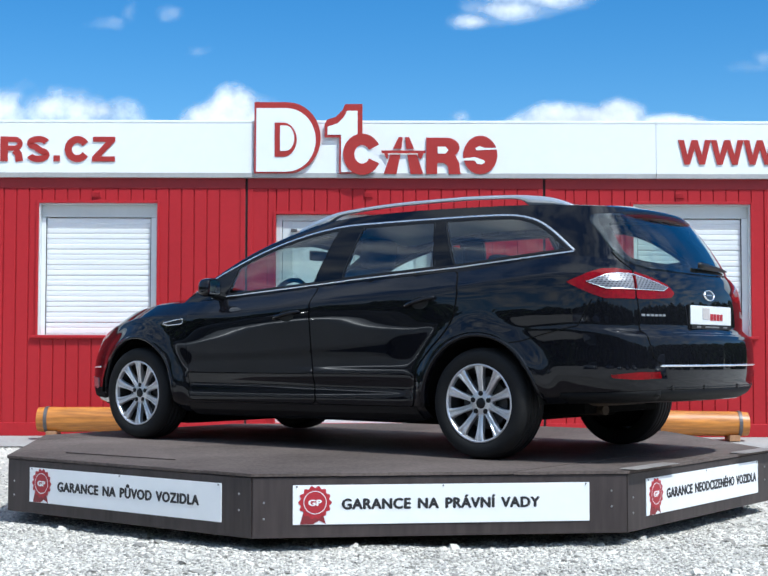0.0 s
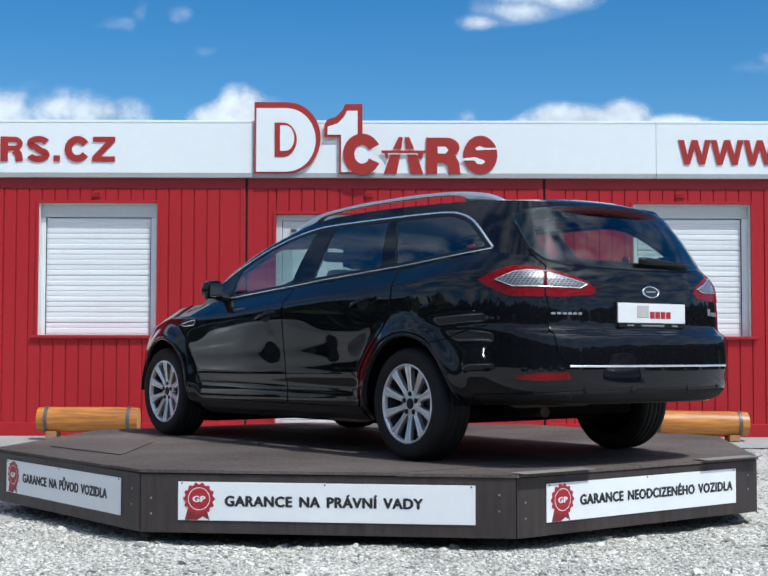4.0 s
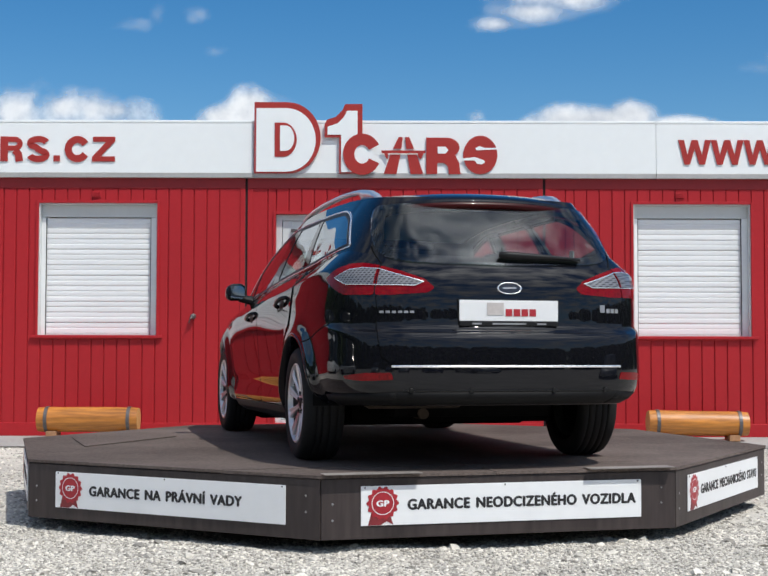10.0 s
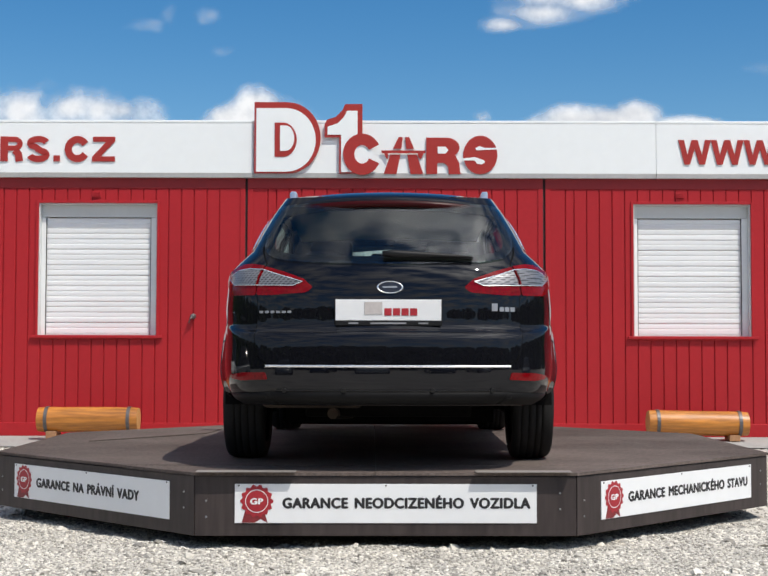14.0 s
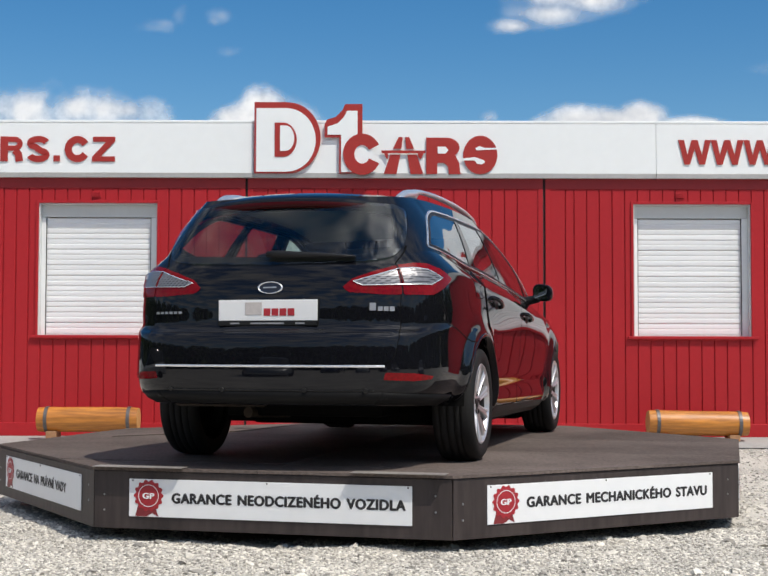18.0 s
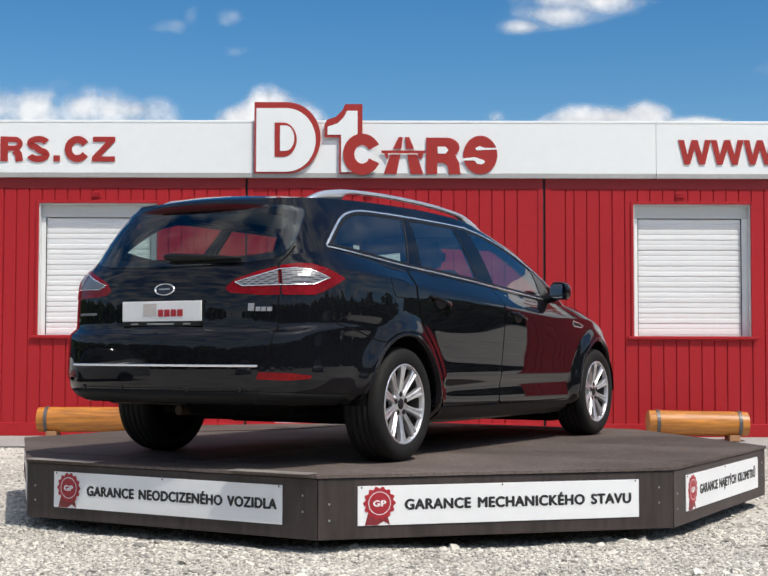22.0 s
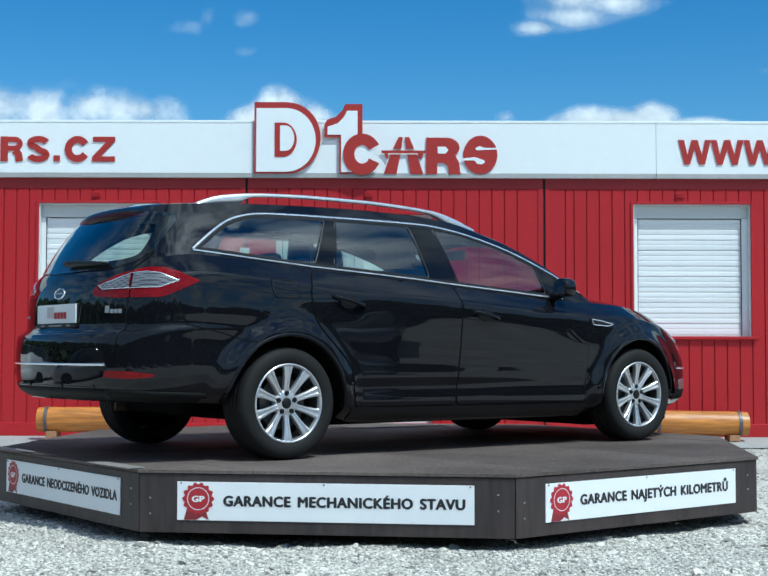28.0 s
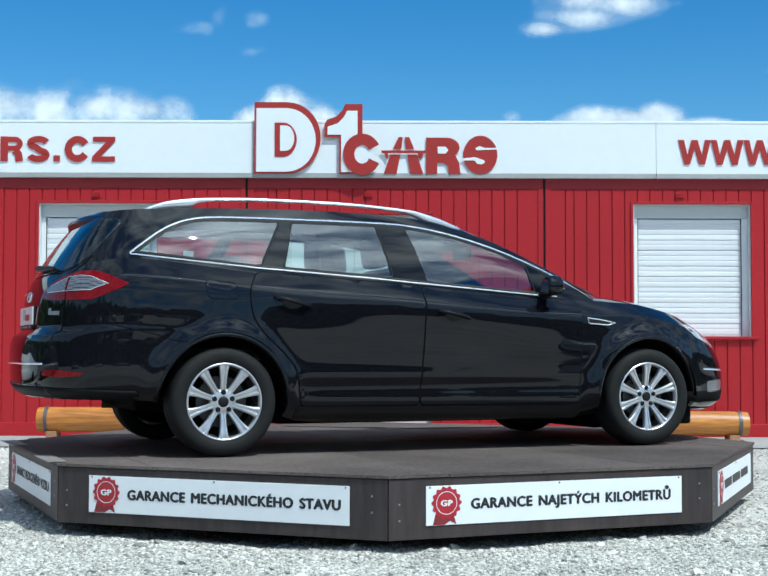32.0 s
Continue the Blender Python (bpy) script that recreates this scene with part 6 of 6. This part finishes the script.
def build_car():
    car = thing("estate_car", "glossy black estate car with chrome window trim and silver roof rails", "car")
    part("body", body_mesh(refined(TUB, 2), cut_arches), M_PAINT, car, smooth=True)
    part("greenhouse", body_mesh(HOUSE, cut_windows), M_PAINT, car, "black window pillars and tailgate surround", smooth=True)
    part("roof", body_mesh(ROOF, lambda b: None), M_PAINT, car, smooth=True)
    part("bonnet", body_mesh(HOOD, lambda b: None), M_PAINT, car, smooth=True)
    part("rear_undertray", box(-2.3, -1.8, -0.58, 0.58, 0.375, 0.42, 0.015), M_MATT, car, "dark rear undertray")
    part("underbody", box(-1.02, 1.02, -0.6, 0.6, 0.165, 0.255, 0.02), M_MATT, car, "dark underbody")
    part("rear_subframe", box(-1.85, -1.0, -0.45, 0.45, 0.25, 0.34, 0.02), M_MATT, car, "dark rear subframe")
    part("air_dam", box(1.775, 1.86, -0.76, 0.76, 0.125, 0.27, 0.02), M_MATT, car, "dull black air dam under the nose")
    part("front_undertray", box(1.14, 1.72, -0.672, 0.672, 0.105, 0.275, 0.02), M_MATT, car, "dark front undertray")
    for ax in (-AXLE, AXLE):
        for s in (-1, 1):
            build_wheel(ax, s, car)
            build_wheel_well(ax, s, car)
        part("axle_beam", box(ax - 0.06, ax + 0.06, -0.6, 0.6, 0.2, 0.3, 0.02), M_MATT, car)
    for side in ("left", "right"):
        build_glazing(car, side)
        build_doors(car, side)
    for view in ("rear_left", "rear_right"):
        build_lamp(view, car)
    build_rear(car)
    for sy in (-1, 1):
        build_rail(sy, car)
        build_mirror(sy, car)
    part("fuel_flap", patch("right", rounded([(-1.54, 1.012), (-1.36, 1.0), (-1.345, 0.905), (-1.52, 0.905)], 0.03), 0.002, 0.004, 0.04), M_PAINT, car, smooth=True)
    flap = rounded([(-1.54, 1.012), (-1.36, 1.0), (-1.345, 0.905), (-1.52, 0.905)], 0.03)
    part("flap_seam", ribbon("right", dense(flap, 0.02), 0.007, 0.0012, 0.004, closed=True, crown=0.0), M_MATT, car)
    for side in ("left", "right"):
        part("bumper_seam", ribbon(side, dense(BUMPER_SEAM, 0.02), 0.006, 0.0012, 0.004, crown=0.0), M_MATT, car)
    build_front(car)
    build_cabin(car)
    return car


car = build_car()


# ---- far side of the yard, behind the camera: parked cars and a line of added trees ----
M_SILVER = material("silver_car_paint", (0.42, 0.43, 0.44), 0.3, metal=0.4, coat=1.0, bump=0)
M_WHITE_CAR = material("white_car_paint", (0.7, 0.71, 0.7), 0.3, coat=1.0, bump=0)
M_BLUE_CAR = material("dark_blue_car_paint", (0.02, 0.035, 0.09), 0.3, coat=1.0, bump=0)
M_DARK_GLASS = material("dark_window_glass", (0.015, 0.02, 0.02), 0.05, bump=0)
M_LEAF = material("tree_foliage", (0.055, 0.09, 0.025), 0.7, vary=0.4, grain=3, bump=0.5, patch=0.4)
M_BARK = material("tree_bark", (0.09, 0.065, 0.045), 0.9, vary=0.3, grain=20, bump=0.5)


def sparse(grid, rows, cols):
    return [row[::cols] + ([row[-1]] if (len(row) - 1) % cols else []) for row in (grid[::rows] + ([grid[-1]] if (len(grid) - 1) % rows else []))]


def build_parked_car(paint, label):
    p = thing("parked_car", label, "car", "parked cars")
    part("body", body_mesh(sparse(TUB, 4, 4), lambda b: None), paint, p, smooth=True)
    part("windows", body_mesh(sparse(HOUSE, 6, 4), lambda b: None), M_DARK_GLASS, p, smooth=True)
    part("roof", body_mesh(sparse(ROOF, 3, 4), lambda b: None), paint, p, smooth=True)
    part("bonnet", body_mesh(sparse(HOOD, 4, 3), lambda b: None), paint, p, smooth=True)
    for ax in (-AXLE, AXLE):
        for s in (-1, 1):
            bm = lathe([(0.0, -0.04), (0.21, -0.04), (0.3, -0.04), (0.315, 0.0), (0.315, 0.16), (0.0, 0.18)], 20)
            bm.transform(Matrix.Translation((ax, s * 0.9, 0.315)) @ Matrix.Rotation(math.pi if s > 0 else 0, 4, "Z"))
            part("wheel", bm, M_RUBBER, p)
    return p


LOT = [(-6.2, -10.8, 62, M_SILVER, "silver estate car parked across the gravel yard"), (-4.6, -17.0, 88, M_BLUE_CAR, "dark blue estate car parked across the gravel yard"),
       (-0.8, -16.8, 92, M_WHITE_CAR, "white estate car parked across the gravel yard"), (3.2, -17.2, 90, M_BLUE_CAR, "dark blue estate car parked across the gravel yard"),
       (7.4, -16.6, 86, M_SILVER, "silver estate car parked across the gravel yard"), (-7.2, -1.5, 80, M_SILVER, "silver estate car parked beside the yard"), (-8.4, 2.9, 176, M_WHITE_CAR, "white estate car parked along the containers"),
       (8.4, -4.4, 165, M_SILVER, "silver estate car parked beside the yard")]
for lx, ly, turn, paint, label in LOT:
    build_parked_car(paint, label).matrix_basis = pose(lx, ly, 0, 0, 0, turn)


def build_tree(seed):
    rnd = random.Random(seed)
    tree = thing("tree", "leafy green tree added out of view for reflections", "tree", "trees round the yard")
    h = 6.5 + 2.5 * rnd.random()
    bm = tube([(0, 0, -0.2), (0.1, 0, h * 0.2), (0.0, 0.1, h * 0.4), (0.1, 0.1, h * 0.75)], [0.26, 0.2, 0.15, 0.05], 8)
    for k in range(6):
        a = rnd.random() * 6.28
        z = h * (0.3 + 0.07 * k)
        tube([(0, 0, z), (0.9 * math.cos(a), 0.9 * math.sin(a), z + 0.6), (1.7 * math.cos(a), 1.7 * math.sin(a), z + 1.3)], [0.08, 0.05, 0.02], 5, bm)
    part("trunk", bm, M_BARK, tree)
    n = 1300
    centre = np.array([0, 0, h * 0.47])
    verts, faces = [], []
    for k in range(n):
        d = np.array([rnd.gauss(0, 1), rnd.gauss(0, 1), rnd.gauss(0, 1)])
        d /= np.linalg.norm(d)
        lump = 1 + 0.35 * noise.noise((d[0] * 2 + seed, d[1] * 2, d[2] * 2))
        c = centre + d * np.array([2.5, 2.5, h * 0.47]) * lump * (0.45 + 0.55 * rnd.random() ** 0.5)
        r = 0.25 + 0.28 * rnd.random()
        e = [np.array([rnd.gauss(0, 1), rnd.gauss(0, 1), rnd.gauss(0, 1)]) * r * 0.7 for _ in range(2)]
        b = len(verts)
        verts += [tuple(c + e[0]), tuple(c + e[1]), tuple(c - e[0]), tuple(c - e[1])]
        faces.append((b, b + 1, b + 2, b + 3))
    me = bpy.data.meshes.new("crown")
    me.from_pydata(verts, [], faces)
    me.materials.append(M_LEAF)
    crown = new("crown", me)
    crown.parent = tree
    tagged(crown, kind="stuff")
    return tree


# trees added out of view, as something dark for the car paint to reflect
kinds = [build_tree(3), build_tree(8), build_tree(21)]
rnd_t = random.Random(4)
spots = [(-52 + 3.6 * k, -31 - 5 * rnd_t.random()) for k in range(30)] + [(-30 - 4 * rnd_t.random(), -26 + 4.0 * k) for k in range(14)] + [(32 + 4 * rnd_t.random(), -26 + 4.0 * k) for k in range(14)]
for k, (tx, ty) in enumerate(spots):
    m = pose(tx, ty, 0, 0, 0, 360 * rnd_t.random())
    if k < 3:
        kinds[k].matrix_basis = m
    else:
        copy_thing(kinds[k % 3], m)


# ---- drifting clouds, far off ----
FAR = 2400.0


def cloud_material(name, blobs, scale, soft, density, seed, edge):
    m = bpy.data.materials.new(name)
    m.use_nodes = True
    n, l = m.node_tree.nodes, m.node_tree.links
    n.clear()
    co = n.new("ShaderNodeTexCoord")
    best = None
    for cx, cz, rx, rz in blobs:
        mp = n.new("ShaderNodeMapping")
        mp.vector_type = "TEXTURE"
        mp.inputs["Location"].default_value, mp.inputs["Scale"].default_value = (cx, 0, cz), (rx, 1000, rz)
        l.new(co.outputs["Object"], mp.inputs["Vector"])
        ln = n.new("ShaderNodeVectorMath")
        ln.operation = "LENGTH"
        l.new(mp.outputs[0], ln.inputs[0])
        sub = n.new("ShaderNodeMath")
        sub.operation = "SUBTRACT"
        sub.inputs[0].default_value = 1.0
        l.new(ln.outputs["Value"], sub.inputs[1])
        if best is None:
            best = sub.outputs[0]
        else:
            mx = n.new("ShaderNodeMath")
            mx.operation = "SMOOTH_MAX"
            mx.inputs[2].default_value = 0.2
            l.new(best, mx.inputs[0])
            l.new(sub.outputs[0], mx.inputs[1])
            best = mx.outputs[0]
    off = n.new("ShaderNodeVectorMath")
    off.operation = "ADD"
    off.inputs[1].default_value = (seed * 531.0, seed * 77.0, 0)
    l.new(co.outputs["Object"], off.inputs[0])
    ns = n.new("ShaderNodeTexNoise")
    ns.inputs["Scale"].default_value, ns.inputs["Detail"].default_value, ns.inputs["Roughness"].default_value = scale, 10, 0.57
    l.new(off.outputs[0], ns.inputs["Vector"])
    amp = n.new("ShaderNodeMath")
    amp.operation = "MULTIPLY_ADD"
    amp.inputs[1].default_value, amp.inputs[2].default_value = soft, -0.5 * soft
    l.new(ns.outputs["Fac"], amp.inputs[0])
    add = n.new("ShaderNodeMath")
    add.operation = "ADD"
    l.new(best, add.inputs[0])
    l.new(amp.outputs[0], add.inputs[1])
    rng = n.new("ShaderNodeMapRange")
    rng.interpolation_type = "SMOOTHSTEP"
    rng.inputs["From Min"].default_value, rng.inputs["From Max"].default_value = 0.02, edge
    rng.inputs["To Max"].default_value = density
    l.new(add.outputs[0], rng.inputs["Value"])
    ramp = n.new("ShaderNodeValToRGB")
    ramp.color_ramp.elements[0].position, ramp.color_ramp.elements[1].position = 0.35, 0.6
    ramp.color_ramp.elements[0].color, ramp.color_ramp.elements[1].color = (0.60, 0.62, 0.66, 1), (0.90, 0.90, 0.90, 1)
    l.new(ns.outputs["Fac"], ramp.inputs[0])
    dif, tra, mix, out = n.new("ShaderNodeBsdfDiffuse"), n.new("ShaderNodeBsdfTransparent"), n.new("ShaderNodeMixShader"), n.new("ShaderNodeOutputMaterial")
    l.new(ramp.outputs[0], dif.inputs[0])
    l.new(rng.outputs[0], mix.inputs[0])
    l.new(tra.outputs[0], mix.inputs[1])
    l.new(dif.outputs[0], mix.inputs[2])
    l.new(mix.outputs[0], out.inputs[0])
    return m


CLOUDS = []


def build_cloud(x, y, blobs, drift, scale=0.012, soft=1.3, density=1.0, away=0.0, edge=0.6):
    """x, y: the cloud's middle as it stands in the view; blobs round that middle, in the same small unit."""
    u = (FAR + away) / 2751.0
    wide = max(abs(b[0]) + b[2] for b in blobs) * u * 1.5
    high = max(abs(b[1]) + b[3] for b in blobs) * u * 1.6
    bm = bmesh.new()
    bm.faces.new([bm.verts.new(v) for v in ((-wide, 0, -high), (wide, 0, -high), (wide, 0, high), (-wide, 0, high))])
    k = len(CLOUDS)
    mat = cloud_material("cloud_vapour", [(b[0] * u, b[1] * u, b[2] * u, b[3] * u) for b in blobs], scale, soft, density, k + 1, edge)
    ob = tagged(mesh_object("cloud", bm, mat), "white fair weather cloud drifting over the roof", "cloud", "drifting clouds", "structure")
    at = lambda px, py: pose((px - 784) * u, EYE[1] + FAR + away, EYE[2] + (FAR + away) * 0.04696 + (588 - py) * u)
    CLOUDS.append((ob, at, x, y, drift))


build_cloud(95, 225, [(0, 6, 75, 52), (-100, 0, 90, 75), (110, 0, 110, 45), (-190, 10, 120, 70), (60, 5, 60, 50)], (100, -2), 0.012, 1.8, 0.95, 0, 1.0)
build_cloud(480, 225, [(0, 5, 75, 60), (-55, -15, 75, 45), (60, -15, 60, 45), (10, -30, 130, 50)], (105, 4), 0.014, 1.1, 1.0, 5, 0.7)
build_cloud(941, 238, [(0, 0, 26, 22)], (105, 0), 0.03, 1.2, 0.5, 10, 1.2)
build_cloud(1225, 245, [(40, 10, 75, 48), (-90, 0, 95, 48), (150, -12, 110, 35), (-20, 0, 130, 45), (-150, -20, 70, 40)], (80, 8), 0.014, 0.8, 1.0, 15)
build_cloud(1035, 8, [(-62, -30, 72, 24), (5, -4, 115, 34), (95, 24, 115, 36), (10, 30, 110, 40)], (150, 15), 0.010, 1.6, 0.95, 20, 1.1)
build_cloud(228, 38, [(-10, -8, 55, 16), (32, 14, 24, 34), (0, 0, 45, 14)], (185, 10), 0.012, 2.4, 0.34, 25, 1.6)
build_cloud(347, 22, [(0, 0, 34, 22), (-12, -8, 20, 16)], (180, 12), 0.014, 2.4, 0.3, 30, 1.5)
build_cloud(1545, 125, [(0, -5, 60, 24), (20, 10, 40, 26)], (80, 6), 0.012, 2.4, 0.45, 35, 1.6)
build_cloud(404, 102, [(0, 0, 30, 16)], (110, 0), 0.02, 2.0, 0.2, 40, 1.6)


# ---- loose stones on the gravel ----
def build_stones():
    rnd = np.random.RandomState(12)
    t = (1 + 5 ** 0.5) / 2
    ico = np.array([(-1, t, 0), (1, t, 0), (-1, -t, 0), (1, -t, 0), (0, -1, t), (0, 1, t), (0, -1, -t), (0, 1, -t), (t, 0, -1), (t, 0, 1), (-t, 0, -1), (-t, 0, 1)]) / 1.9
    tri = np.array([(0, 11, 5), (0, 5, 1), (0, 1, 7), (0, 7, 10), (0, 10, 11), (1, 5, 9), (5, 11, 4), (11, 10, 2), (10, 7, 6), (7, 1, 8), (3, 9, 4), (3, 4, 2), (3, 2, 6), (3, 6, 8), (3, 8, 9), (4, 9, 5), (2, 4, 11), (6, 2, 10), (8, 6, 7), (9, 8, 1)])

    def scatter(name, n, x0, x1, y0, y1, r0, r1, label, keep=lambda x, y: True):
        verts, faces = [], []
        for _ in range(n):
            x, y = x0 + (x1 - x0) * rnd.rand(), y0 + (y1 - y0) * rnd.rand()
            if not keep(x, y):
                continue
            r = r0 + (r1 - r0) * rnd.rand() ** 2.2
            v = ico * (1 + 0.28 * rnd.randn(12, 1)) * np.array([r * (0.8 + 0.5 * rnd.rand()), r * (0.8 + 0.5 * rnd.rand()), r * (0.5 + 0.3 * rnd.rand())])
            a = rnd.rand() * 6.283
            c, s = math.cos(a), math.sin(a)
            v = np.stack([c * v[:, 0] - s * v[:, 1] + x, s * v[:, 0] + c * v[:, 1] + y, v[:, 2] + ground_height(y) + ground_bump(x, y) + r * 0.16], 1)
            faces += (tri + len(verts)).tolist()
            verts += v.tolist()
        me = bpy.data.meshes.new(name)
        me.from_pydata(verts, [], faces)
        me.materials.append(M_STONE)
        tagged(new(name, me), label, "gravel", kind="stuff")

    near = lambda x, y: abs(x) < 0.30 * (y + 9.12) + 0.2 and math.hypot(x, y) > 1.9
    scatter("gravel", 76000, -2.5, 2.5, -3.7, -1.2, 0.0035, 0.0105, "pale limestone gravel chips", near)
    scatter("gravel", 20000, -4.2, 4.2, -1.2, 3.3, 0.006, 0.015, "pale limestone gravel chips", lambda x, y: near(x, y) and abs(x) > 1.2)
    scatter("gravel", 520, -2.5, 2.5, -3.6, -1.4, 0.012, 0.030, "larger pale limestone lumps", near)


build_stones()
# ---- what moves ----
TURN = [(0.0, 0.0), (1.0, -3.52), (2.0, -7.24), (3.0, -11.03), (4.0, -14.75), (5.0, -18.5), (6.0, -22.2), (7.0, -25.88), (8.0, -29.66), (9.0, -33.34), (10.0, -37.0), (11.0, -40.9),
        (12.0, -44.62), (13.0, -48.33), (14.0, -52.15), (15.0, -55.92), (16.0, -59.68), (17.0, -63.45), (18.0, -67.2), (19.0, -71.03), (20.0, -74.86), (21.0, -78.6), (22.0, -82.38),
        (23.0, -86.1), (24.0, -89.86), (25.0, -93.5), (26.0, -97.2), (27.0, -101.05), (28.0, -104.87), (29.0, -108.6), (30.0, -112.25), (31.0, -115.68), (32.0, -119.46)]
CAR_AT = pose(-0.0203, 0.0720, DECK_Z, 0, 0, 141.785)


def motions():
    walk(platform, [(t, pose(0, 0, 0, 0, 0, a)) for t, a in TURN])
    walk(car, [(t, pose(0, 0, 0, 0, 0, a) @ CAR_AT) for t, a in TURN])
    for ob, at, x, y, (dx, dy) in CLOUDS:
        walk(ob, [(4.0 * k, at(x + dx * k / 8, y + dy * k / 8)) for k in range(9)])


motions()
